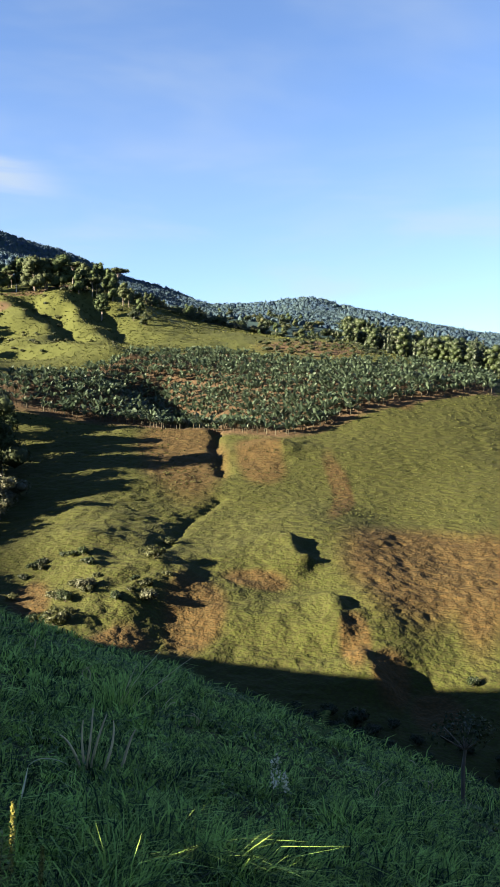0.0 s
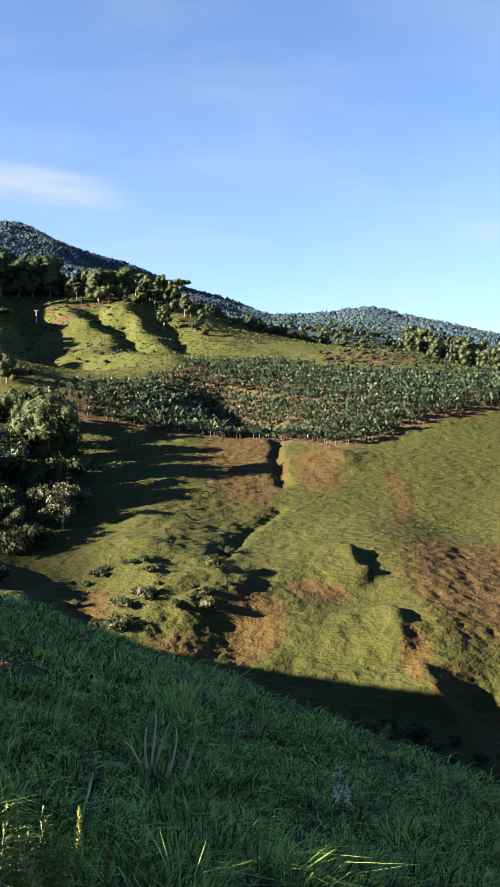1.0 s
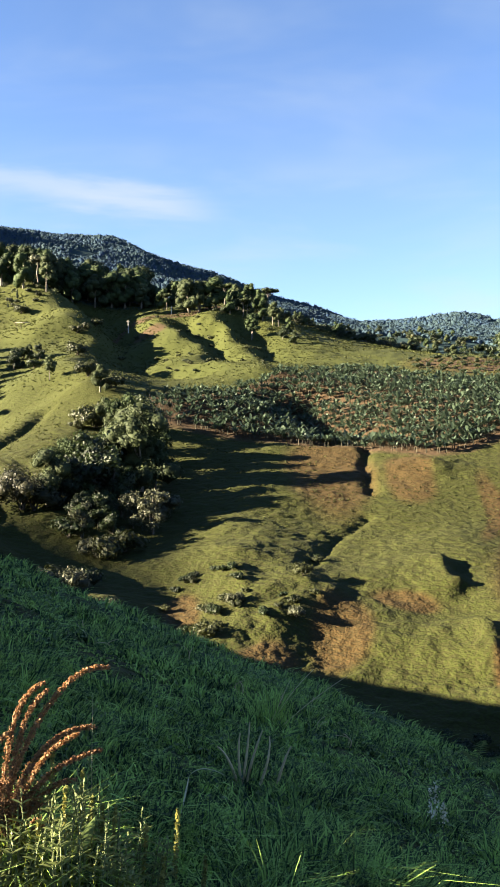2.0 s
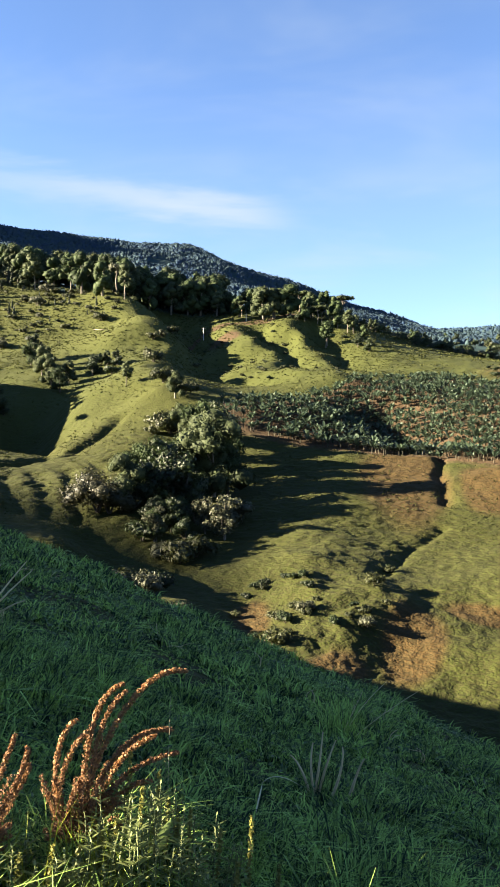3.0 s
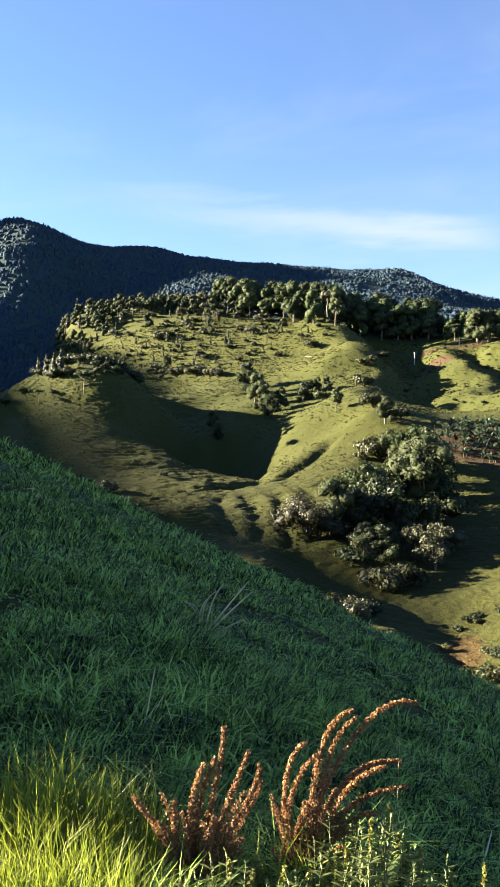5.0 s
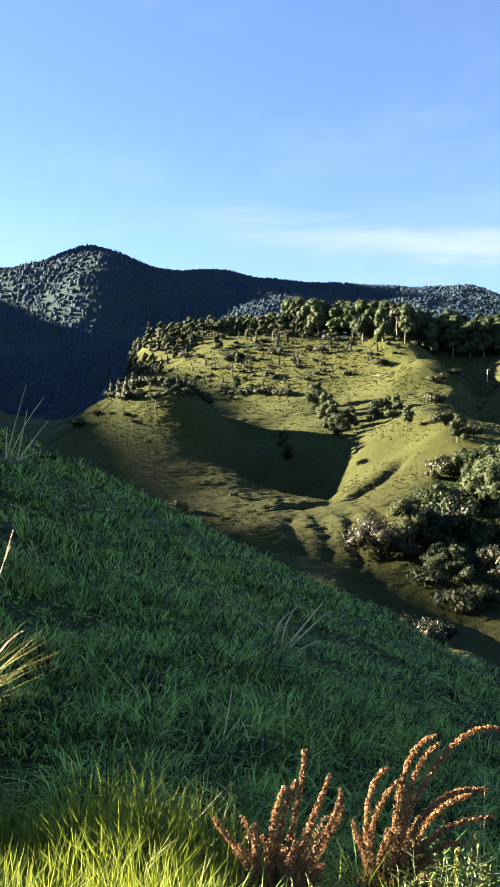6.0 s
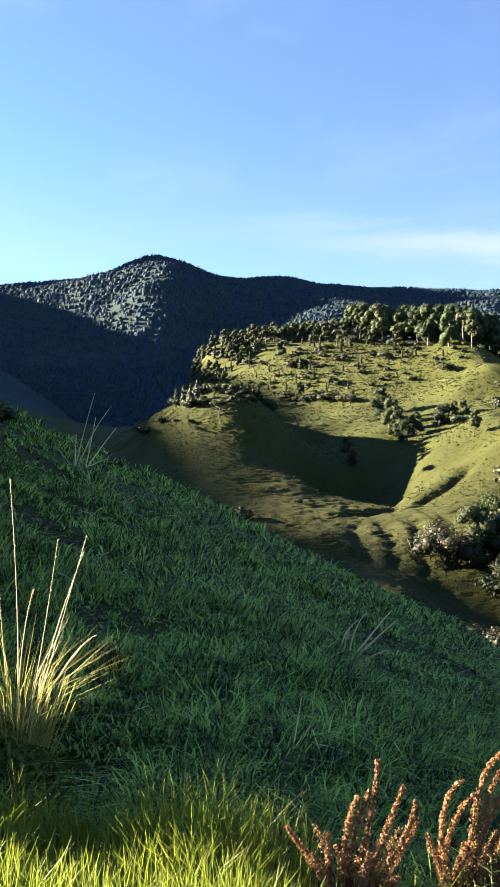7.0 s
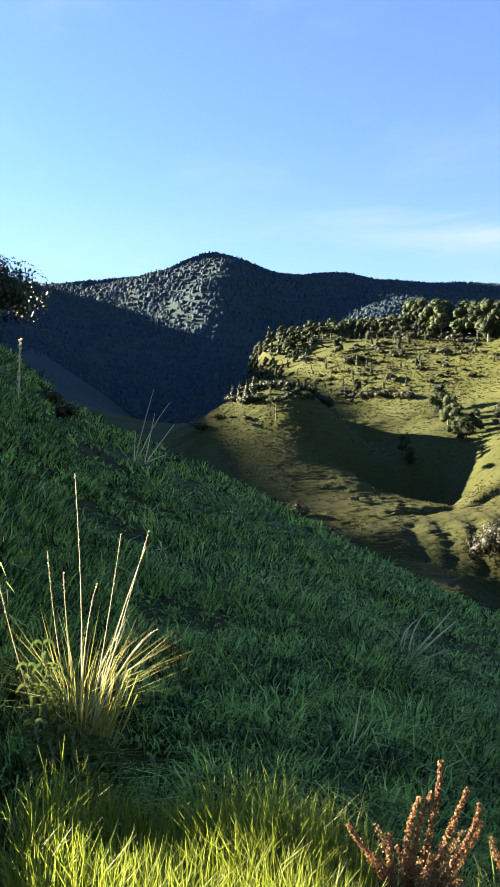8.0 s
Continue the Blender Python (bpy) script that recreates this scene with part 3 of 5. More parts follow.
# far crowns: the blue of distant haze is mixed into the leaf colour
FAR_WOOD_HAZE = make_leaf("far_wood_haze", (0.018, 0.036, 0.072), (0.031, 0.050, 0.054), 0.0, 0.9, True, 0.02, 0.05)
far_nodes = FAR_WOOD_HAZE.node_tree
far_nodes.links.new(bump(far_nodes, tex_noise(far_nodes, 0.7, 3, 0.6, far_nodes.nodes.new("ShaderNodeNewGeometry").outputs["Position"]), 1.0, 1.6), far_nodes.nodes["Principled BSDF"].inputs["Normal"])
SCRUB = make_leaf("scrub_leaf", (0.01118, 0.01548, 0.00516), (0.043, 0.04816, 0.01462))
BARK = make_bark("bark_grey", (0.055, 0.046, 0.036), (0.160, 0.135, 0.104))
BARK_DARK = make_bark("bark_brown", (0.022, 0.016, 0.011), (0.068, 0.053, 0.037))
rng = np.random.default_rng(11)


def tube(points, radii, sides=6):
    """Verts and triangles of a tapering tube along points."""
    points = np.asarray(points, float)
    n = len(points)
    t = np.gradient(points, axis=0)
    t /= np.linalg.norm(t, axis=1)[:, None] + 1e-9
    side = np.cross(t, [0.31, 0.87, 0.38])
    side /= np.linalg.norm(side, axis=1)[:, None] + 1e-9
    up = np.cross(t, side)
    a = np.arange(sides) * 2 * np.pi / sides
    ring = side[:, None] * np.cos(a)[None, :, None] + up[:, None] * np.sin(a)[None, :, None]
    v = (points[:, None] + ring * np.asarray(radii, float)[:, None, None]).reshape(-1, 3)
    f = []
    for i in range(n - 1):
        for j in range(sides):
            p, q = i * sides + j, i * sides + (j + 1) % sides
            f += [(p, q, q + sides), (p, q + sides, p + sides)]
    return v, np.array(f)


def joined(pieces):
    """One pair of arrays from several pairs of verts and triangles."""
    vs, fs, k = [], [], 0
    for v, f in pieces:
        vs.append(v)
        fs.append(np.asarray(f) + k)
        k += len(v)
    return np.vstack(vs), np.vstack(fs)


def lump_base():
    bm = bmesh.new()
    bmesh.ops.create_icosphere(bm, subdivisions=2, radius=1.0)
    v = np.array([p.co[:] for p in bm.verts])
    f = np.array([[p.index for p in face.verts] for face in bm.faces])
    bm.free()
    return v, f


ICO_V, ICO_F = lump_base()
bm_small = bmesh.new()
bmesh.ops.create_icosphere(bm_small, subdivisions=1, radius=1.0)
SMALL_V = np.array([p.co[:] for p in bm_small.verts])
SMALL_F = np.array([[p.index for p in face.verts] for face in bm_small.faces])
bm_small.free()


def lump(centre, size, jitter=0.22, coarse=True):
    v, f = (SMALL_V, SMALL_F) if coarse else (ICO_V, ICO_F)
    k = 1 + jitter * rng.normal(size=(len(v), 1))
    return v * k * np.asarray(size) + np.asarray(centre), f


def leaf_cards(points, normals, size, spread=0.9, long=1.5):
    """Leaf-shaped rhombs at points, loosely facing along normals."""
    n = len(points)
    d = normals + spread * rng.normal(size=(n, 3))
    d /= np.linalg.norm(d, axis=1)[:, None]
    a = np.cross(d, rng.normal(size=(n, 3)))
    a /= np.linalg.norm(a, axis=1)[:, None]
    b = np.cross(d, a)
    s = size * rng.uniform(0.6, 1.35, (n, 1))
    tip, tail = points + a * s * long * 0.5, points - a * s * long * 0.5
    left, right = points + b * s * 0.5 + d * s * 0.12, points - b * s * 0.5 + d * s * 0.12
    v = np.stack([tip, left, tail, right], 1).reshape(-1, 3)
    k = np.arange(n)[:, None] * 4
    f = np.concatenate([k + [0, 1, 2], k + [0, 2, 3]], 1).reshape(-1, 3)
    return v, f


def crown_of(lobes, leaves, size, core=0.72, spread=0.9):
    """A crown: lobes are (centre, radii); leaves cards are shared out over their shells, round small dark cores."""
    pieces = []
    area = np.array([(r[0] * r[1] * r[2]) ** (2 / 3) for _, r in lobes])
    for (c, r), k in zip(lobes, np.maximum(6, leaves * area / area.sum()).astype(int)):
        d = rng.normal(size=(k, 3))
        d /= np.linalg.norm(d, axis=1)[:, None]
        d = d[d[:, 2] > -0.75]
        p = np.asarray(c) + d * np.asarray(r) * rng.uniform(0.62, 1.12, (len(d), 1))
        pieces.append(leaf_cards(p, d, size, spread))
        if core:
            pieces.append(lump(c, np.asarray(r) * core))
    return joined(pieces)


def part(name, mesh, parent, label=""):
    ob = new(name, mesh)
    ob.parent = parent
    if label:
        tagged(ob, label)
    return ob


def tree_parts(height, style, leaves, size):
    """Arrays for trunk and crown of one tree of that height, standing at 0, 0, 0."""
    h, lobes, stems = height, [], []
    u = rng.uniform
    if style == "broad":
        stems.append(tube([(0, 0, -0.5), (u(-.2, .2), u(-.2, .2), h * .3), (u(-.5, .5), u(-.5, .5), h * .62)], [h * .032, h * .024, h * .012]))
        for i in range(14):
            a, ring = i * 2.4 + u(0, .6), u(.05, .30) * h
            z = h * (.22 + .6 * ((i * 5) % 14) / 13) - ring * .2
            lobes.append(((ring * math.cos(a), ring * math.sin(a), z), np.array((u(.13, .2), u(.13, .2), u(.11, .17))) * h))
            if i % 3 == 1:
                stems.append(tube([(0, 0, h * .34), (ring * .5 * math.cos(a), ring * .5 * math.sin(a), z * .8), (ring * math.cos(a), ring * math.sin(a), z)], [h * .014, h * .009, h * .004], 4))
        lobes.append(((0, 0, h * .86), np.array((.15, .15, .14)) * h))
    elif style == "tall":
        sway = u(-.04, .04) * h
        stems.append(tube([(0, 0, -0.5), (sway * .4, 0, h * .3), (sway, u(-.03, .03) * h, h * .62), (sway, 0, h * .88)], [h * .017, h * .013, h * .009, h * .004]))
        for i in range(11):
            a, ring = i * 2.4, u(.04, .17) * h
            z = h * (.40 + .046 * i + u(-.02, .04))
            lobes.append(((sway + ring * math.cos(a), ring * math.sin(a), z), np.array((u(.10, .15), u(.10, .15), u(.08, .12))) * h))
            stems.append(tube([(sway * .8, 0, z - h * .09), (sway + ring * math.cos(a), ring * math.sin(a), z)], [h * .006, h * .003], 4))
    elif style == "cone":
        stems.append(tube([(0, 0, -0.5), (0, 0, h * .5), (0, 0, h * .95)], [h * .018, h * .011, h * .003]))
        for i in range(7):
            z = h * (.14 + .12 * i)
            w = h * .15 * (1.06 - z / h)
            lobes.append(((u(-.1, .1) * w, u(-.1, .1) * w, z), np.array((w, w, h * .085))))
    elif style == "flat":
        stems.append(tube([(0, 0, -0.5), (u(-.05, .05) * h, 0, h * .4), (u(-.05, .05) * h, 0, h * .74)], [h * .026, h * .02, h * .012]))
        for i in range(8):
            a, ring = i * 2.4, u(.08, .32) * h
            lobes.append(((ring * math.cos(a), ring * math.sin(a), h * u(.76, .9)), np.array((u(.13, .19), u(.13, .19), u(.06, .1))) * h))
            stems.append(tube([(0, 0, h * .6), (ring * math.cos(a), ring * math.sin(a), h * .8)], [h * .011, h * .004], 4))
    elif style == "feathery":
        for s in range(3):
            a, lean = s * 2.1 + u(0, .5), u(.05, .2) * h
            top = (lean * math.cos(a), lean * math.sin(a), h * u(.7, .95))
            stems.append(tube([(0, 0, -0.4), (top[0] * .4, top[1] * .4, h * .4), top], [h * .018, h * .012, h * .005], 5))
            for i in range(6):
                b, ring = i * 1.7 + a, u(.06, .22) * h
                lobes.append(((top[0] * (1 - .1 * i) + ring * math.cos(b), top[1] * (1 - .1 * i) + ring * math.sin(b), top[2] - h * (.1 * i + u(0, .1))), np.array((u(.11, .17), u(.11, .17), u(.08, .12))) * h))
    else:
        for s in range(3):
            a = s * 2.1
            stems.append(tube([(0, 0, -0.2), (h * .15 * math.cos(a), h * .15 * math.sin(a), h * .3), (h * .3 * math.cos(a), h * .3 * math.sin(a), h * .6)], [h * .03, h * .02, h * .008], 4))
        for i in range(8):
            a, ring = i * 2.4, u(.1, .5) * h
            lobes.append(((ring * math.cos(a), ring * math.sin(a), h * u(.3, .66) - ring * .2), np.array((u(.22, .34), u(.22, .34), u(.2, .3))) * h))
    core = 0 if height < 2 else .45 if style in ("feathery", "cone") else .62 if height < 13 else .82
    return joined(stems), crown_of(lobes, leaves, size, core, .7 if style == "feathery" else .38)


PLANTS = {}


def make_plant(key, name, label, category, height, style, leaves, size, leaf, bark):
    """A tree or bush: an empty at its foot with a trunk and a crown of leaf clumps, kept as a pattern for its copies."""
    stems, crown = tree_parts(height, style, leaves, size)
    PLANTS[key] = (name, label, category, height, mesh_of(name + "_trunk", *stems, bark, True), mesh_of(name + "_crown", *crown, leaf))


def plant(key, bearing, reach, height, group="", sink=0.0):
    name, label, category, own, trunk, crown = PLANTS[key]
    foot = tagged(new(name), label, category, group)
    place = ground_at(bearing, reach)
    k = height / own
    foot.matrix_world = Matrix.Translation(place - Vector((0, 0, sink))) @ Matrix.Rotation(rng.uniform(0, 6.28), 4, "Z") @ Matrix.Diagonal((k * rng.uniform(.92, 1.12), k * rng.uniform(.92, 1.12), k, 1))
    part("trunk", trunk, foot)
    part("crown", crown, foot)
    return foot


make_plant("ravine_tree", "broadleaf_tree", "tall grey-green broadleaf tree in the wooded ravine", "tree", 15, "broad", 4200, .36, OLIVE, BARK)
make_plant("ravine_tree_green", "broadleaf_tree", "dense dark green broadleaf tree in the wooded ravine", "tree", 12, "broad", 3600, .32, GREEN, BARK_DARK)
make_plant("rosy_tree", "flowering_tree", "rounded rosy-brown tree at the edge of the ravine", "tree", 8, "bush", 3000, .26, ROSY, BARK_DARK)
make_plant("pale_tree", "feathery_tree", "loose pale feathery tree with several thin stems", "tree", 8, "feathery", 2000, .28, PALE, BARK)
make_plant("dark_tree", "shade_tree", "dark evergreen tree with a low dense crown", "tree", 9, "broad", 2400, .32, DARK, BARK_DARK)
make_plant("ridge_tree", "ridge_tree", "round-crowned green forest tree on the ridge", "tree", 16, "broad", 900, .52, GREEN, BARK)
make_plant("ridge_tree_olive", "forest_tree", "olive-green forest tree on the ridge", "tree", 15, "broad", 900, .52, OLIVE, BARK)
make_plant("gum_tree", "eucalyptus_tree", "tall slim eucalyptus with a bare pale trunk", "tree", 18, "tall", 760, .5, OLIVE, BARK)
make_plant("gum_tree_green", "eucalyptus_tree", "tall dark green eucalyptus with a narrow crown", "tree", 18, "tall", 760, .5, GREEN, BARK)
make_plant("dark_gum", "eucalyptus_tree", "tall slim eucalyptus with a dark crown in the grove", "tree", 18, "tall", 760, .42, DARK, BARK)
make_plant("pine", "pine_tree", "pointed blue-green conifer on the hillside", "tree", 10, "cone", 480, .45, NEEDLE, BARK_DARK)
make_plant("flat_tree", "shade_tree", "flat-topped tree with a slender pale trunk", "tree", 10, "flat", 620, .5, OLIVE, BARK)
make_plant("silver_tree", "silver_leaved_tree", "tree with a silvery whitish crown among darker trees", "tree", 14, "flat", 620, .65, PALE, BARK)
make_plant("bush", "bush", "rounded olive-green bush on the pasture", "bush", 3, "bush", 800, .22, SCRUB, BARK_DARK)
make_plant("bush_dark", "shrub", "low dark green bush on the hill", "bush", 3, "bush", 600, .26, DARK, BARK_DARK)
make_plant("bush_pale", "bush", "pale dusty green bush beside the gully", "bush", 3, "bush", 900, .19, PALE, BARK_DARK)
make_plant("small_tree", "small_tree", "small lone tree with a tufted crown on the slope", "tree", 7, "broad", 900, .34, OLIVE, BARK)
make_plant("edge_tree", "hillside_tree", "dark leafy tree at the edge of the near slope", "tree", 8, "bush", 26000, .13, DARK, BARK_DARK)

# ---- trees and bushes that stand apart ----
# kind, bearing, range, height
# the wood in the ravine: a tall tree, rounded crowns beside it, shrubs towards its lower end
for row in (
    ("ravine_tree", -18.2, 170, 19.1),
    ("ravine_tree", -19.3, 173, 14.1),
    ("ravine_tree_green", -17.2, 172, 13.5),
    ("rosy_tree", -26.3, 151, 9.9),
    ("ravine_tree", -24.6, 151, 10.6),
    ("rosy_tree", -25.5, 151, 8.9),
    ("ravine_tree_green", -23.3, 163, 10.3),
    ("dark_tree", -22.1, 161, 12.5),
    ("ravine_tree_green", -20.5, 170, 12.3),
    ("dark_tree", -21.4, 155, 11.5),
    ("dark_tree", -22.8, 152, 9.1),
    ("dark_tree", -20.2, 155, 12.0),
    ("pale_tree", -22.4, 140, 6.4),
    ("dark_tree", -21.2, 144, 6.3),
    ("pale_tree", -18.8, 146, 6.9),
    ("pale_tree", -17.4, 143, 8.6),
    ("bush_pale", -16.7, 153, 5.6),
    ("bush", -20.6, 132, 5.4),
    ("bush", -19.4, 135, 5.1),
    ("bush_pale", -21.4, 133, 4.1),
    ("bush_pale", -25.5, 110, 3.6),
    ("bush", -24.1, 112, 4.5),
    ("bush_pale", -23, 110, 4.0),
    ("bush_dark", -22, 115, 3.7),
    ("bush_pale", -20.7, 98, 2.3),
    ("bush", -21.2, 211, 8.1),
    ("bush", -21.9, 214, 6.5),
    ("ravine_tree", -20.6, 209, 8.7),
    ("dark_tree", -22.2, 146, 5.3),
    ("dark_tree", -20.6, 146, 5.3),
    ("bush_dark", -23.2, 140, 4.6),
    ("dark_tree", -19.6, 151, 6.0),
    # hidden behind the tall tree, added to widen the shadow on the pasture
    ("ravine_tree", -18.3, 186, 15.5),
    ("ravine_tree_green", -18.9, 196, 15.0),
    ("ravine_tree_green", -17.6, 180, 13.5),
    ("ravine_tree", -19.2, 188, 14.0),
    ("dark_tree", -18.0, 203, 12.0),
):
    plant(*row, group="trees in the ravine")


# shrubs up the slope above the ravine
for row in (
    ("bush", -22.4, 358, 5.6),
    ("bush", -21.1, 376, 5.4),
    ("bush", -21.8, 362, 4.1),
    ("bush", -22.4, 312, 7.5),
    ("bush", -21.7, 251, 6.8),
    ("ravine_tree", -20.9, 236, 8.1),
    ("bush", -20.2, 239, 6.1),
    ("bush", -21.3, 211, 6.3),
    ("ravine_tree", -19.9, 206, 8.1),
    ("bush", -22.5, 210, 3.0),
    ("bush", -19.1, 219, 4.1),
    ("bush", -20.6, 220, 4.7),
):
    plant(*row, group="shrubs up the slope")


# trees in the fold of the hill
for row in (
    ("ravine_tree_green", -30.7, 339, 10.1),
    ("ravine_tree", -30.0, 319, 11.4),
    ("ravine_tree", -29.4, 305, 10.4),
    ("ravine_tree_green", -28.8, 293, 9.2),
    ("ravine_tree", -28.2, 307, 8.7),
    ("dark_tree", -30.4, 354, 11.1),
    ("dark_tree", -29.6, 328, 9.4),
    ("small_tree", -33.0, 288, 6.6),
    ("small_tree", -32.6, 279, 6.0),
    ("dark_tree", -32.5, 278, 4.0),
    ("dark_tree", -26.6, 313, 7.6),
    ("bush_dark", -26.0, 324, 6.0),
    ("ravine_tree", -25.6, 322, 6.0),
    ("dark_tree", -24.9, 319, 5.9),
    ("gum_tree", -24.3, 261, 8.5),
    ("ravine_tree", -26.4, 316, 6.7),
    ("bush_dark", -25.3, 306, 4.4),
):
    plant(*row, group="trees in the fold")


# trees along the crest of the round hill
for row in (
    ("bush_dark", -47.3, 283, 5.2),
    ("bush", -46.1, 287, 2.9),
    ("bush_dark", -45.0, 299, 4.7),
    ("bush_dark", -44.3, 291, 4.1),
    ("bush_dark", -43.7, 288, 4.5),
    ("bush", -43.0, 286, 4.1),
    ("flat_tree", -41.9, 271, 8.5),
    ("dark_tree", -41.1, 283, 5.2),
    ("dark_tree", -40.4, 286, 4.9),
    ("bush_dark", -39.8, 289, 4.5),
    ("dark_tree", -39.2, 295, 5.0),
    ("bush_dark", -38.3, 405, 4.0),
    ("flat_tree", -45.0, 274, 4.7),
    ("bush", -44.0, 276, 2.7),
    ("pine", -45.0, 304, 7.4),
    ("pine", -44.5, 302, 7.7),
    ("pine", -44.0, 295, 7.6),
    ("pine", -43.5, 293, 8.8),
):
    plant(*row, group="trees on the round hill")


# banana clump and bushes on the bench
for row in (
    ("bush_pale", -37.0, 413, 5.3),
    ("bush", -36.5, 410, 4.1),
    ("bush_pale", -35.9, 404, 4.6),
    ("bush", -35.3, 403, 4.6),
    ("bush", -34.6, 397, 5.1),
    ("bush_pale", -33.9, 396, 5.6),
    ("bush", -33.3, 391, 5.6),
    ("bush_pale", -32.7, 386, 6.0),
    ("small_tree", -36.2, 416, 7.7),
    ("bush", -40.2, 185, 4.0),
    ("rosy_tree", -40.5, 185, 3.4),
    ("bush_pale", -36.4, 202, 2.0),
):
    plant(*row, group="bushes on the bench")


# tall trees on the ridge
for row in (
    ("gum_tree", -30.4, 486, 22.1),
    ("ridge_tree", -27.3, 463, 24.4),
    ("ridge_tree", -25.9, 439, 19.4),
    ("gum_tree", -24.4, 430, 19.0),
    ("gum_tree_green", -23.1, 489, 18.1),
    ("gum_tree", -21.6, 490, 18.2),
    ("gum_tree", -21.2, 490, 18.2),
    ("gum_tree_green", -28.0, 470, 22.1),
    ("ridge_tree", -16.4, 435, 11.8),
    ("ridge_tree_olive", -14.8, 427, 17.0),
    ("ridge_tree_olive", -13.9, 424, 15.7),
    ("gum_tree_green", -12.8, 423, 17.5),
    ("ridge_tree", -11.8, 418, 10.1),
    ("flat_tree", -10.9, 420, 10.2),
    ("gum_tree_green", -10.2, 392, 12.9),
    ("ridge_tree", -11.2, 435, 9.3),
    ("silver_tree", -24.9, 448, 16.0),
    ("silver_tree", -33.6, 494, 10.5),
):
    plant(*row, group="trees on the ridge")


# trees where the wood meets the pasture
for row in (
    ("ridge_tree_olive", -14.7, 423, 17.5),
    ("ridge_tree_olive", -14.0, 423, 16.3),
    ("ridge_tree", -12.8, 424, 17.5),
    ("gum_tree_green", -10.3, 390, 13.3),
    ("gum_tree", -8.8, 409, 12.2),
    ("gum_tree", -8.4, 409, 9.9),
    ("ridge_tree", -11.4, 427, 10.9),
    ("flat_tree", -16.2, 432, 9.2),
    ("ridge_tree", -7.7, 392, 8.4),
    ("bush_dark", -12.3, 417, 3.6),
    ("ridge_tree_olive", -10.6, 424, 10.9),
    ("ridge_tree", -9.5, 418, 10.7),
    ("dark_tree", -7.3, 371, 6.3),
    ("dark_tree", -8.1, 381, 6.5),
):
    plant(*row, group="trees on the ridge")


# lone trees on the western slope
for row in (
    ("pine", -35.2, 438, 7.5),
    ("pine", -35.5, 454, 6.5),
    ("pine", -33.3, 473, 10.8),
    ("pine", -33.1, 463, 6.6),
    ("pine", -36.2, 461, 8.5),
    ("pine", -36.5, 445, 5.1),
    ("pine", -37.7, 460, 5.9),
    ("ridge_tree_olive", -37.5, 494, 10.5),
    ("pine", -34.8, 478, 11.6),
    ("pine", -38.3, 452, 4.5),
    ("pine", -39.4, 520, 12.6),
    ("pine", -40.4, 517, 11.0),
    ("pine", -42.4, 571, 14.6),
    ("pine", -41.7, 534, 12.9),
    ("pine", -41.1, 602, 14.6),
    ("bush", -31.9, 430, 4.3),
    ("bush", -32.9, 392, 4.5),
    ("pine", -32.1, 438, 6.9),
    ("bush", -30.5, 414, 3.5),
):
    plant(*row, group="lone trees on the slope")


# bushes in the broken banks
for row in (
    ("bush_pale", -11.8, 102, 1.9),
    ("bush", -6.8, 110, 2.4),
    ("bush_pale", -7.3, 98, 1.8),
    ("bush", -13.9, 94, 2.7),
    ("bush", -11.7, 101, 1.7),
    ("bush_dark", -15.2, 96, 1.4),
    ("bush_dark", -12.5, 114, 1.3),
    ("bush", -10.9, 105, 1.0),
    ("bush_pale", -13.5, 101, 1.4),
    ("bush_dark", 15.7, 84, 1.3),
    ("bush", -14.6, 114, 1.3),
    ("bush", -5.8, 123, 1.4),
    ("bush_dark", -9.6, 98, 1.1),
    ("bush", -8.5, 99, 1.0),
    ("bush_dark", -15.9, 113, 1.3),
    ("bush_dark", -15.2, 115, 1.5),
    ("bush_dark", -14.6, 116, 1.4),
    ("bush_dark", -13.2, 116, 1.1),
    ("bush_dark", -11.8, 113, 1.5),
    ("bush_dark", -11.5, 109, 1.4),
    ("bush", -13.7, 102, 1.9),
    ("bush_dark", -13.1, 100, 1.7),
    ("bush", -12.5, 103, 1.5),
    ("bush_pale", -11.3, 102, 1.4),
    ("bush", -15.2, 97, 1.3),
    ("bush", -12.9, 96, 1.2),
    ("bush_dark", -5.8, 126, 1.0),
    ("bush", -7.4, 101, 1.3),
    ("bush_dark", -8.2, 102, 1.1),
    ("bush", -5.9, 104, 1.1),
    ("bush_dark", -9.6, 97, 1.3),
    ("bush", -16.7, 105, 1.2),
):
    plant(*row, group="bushes in the banks")

# ---- woods ----
def scatter(count, b0, b1, r0, r1, gap, keep):
    """Random bearings and ranges in a stretch of land, no closer than gap metres, where keep says so."""
    got = []
    for _ in range(count * 30):
        b, r = rng.uniform(b0, b1), rng.uniform(r0, r1)
        if not keep(b, r):
            continue
        p = np.array((r * math.sin(radians(b)), r * math.cos(radians(b))))
        if all((p[0] - q[0]) ** 2 + (p[1] - q[1]) ** 2 > gap * gap for q, _, _ in got):
            got.append((p, b, r))
        if len(got) >= count:
            break
    return [(b, r) for _, b, r in got]


def ridge_line(b):
    return float(np.interp(b, [-43, -40, -34, -31, -27.7, -24.5, -21.7, -18.5, -15, -10], [568, 552, 532, 508, 490, 458, 466, 478, 456, 432]))


def pick(kinds, bearing, reach, low, high, group):
    plant(kinds[int(rng.integers(len(kinds)))], bearing, reach, rng.uniform(low, high), group)


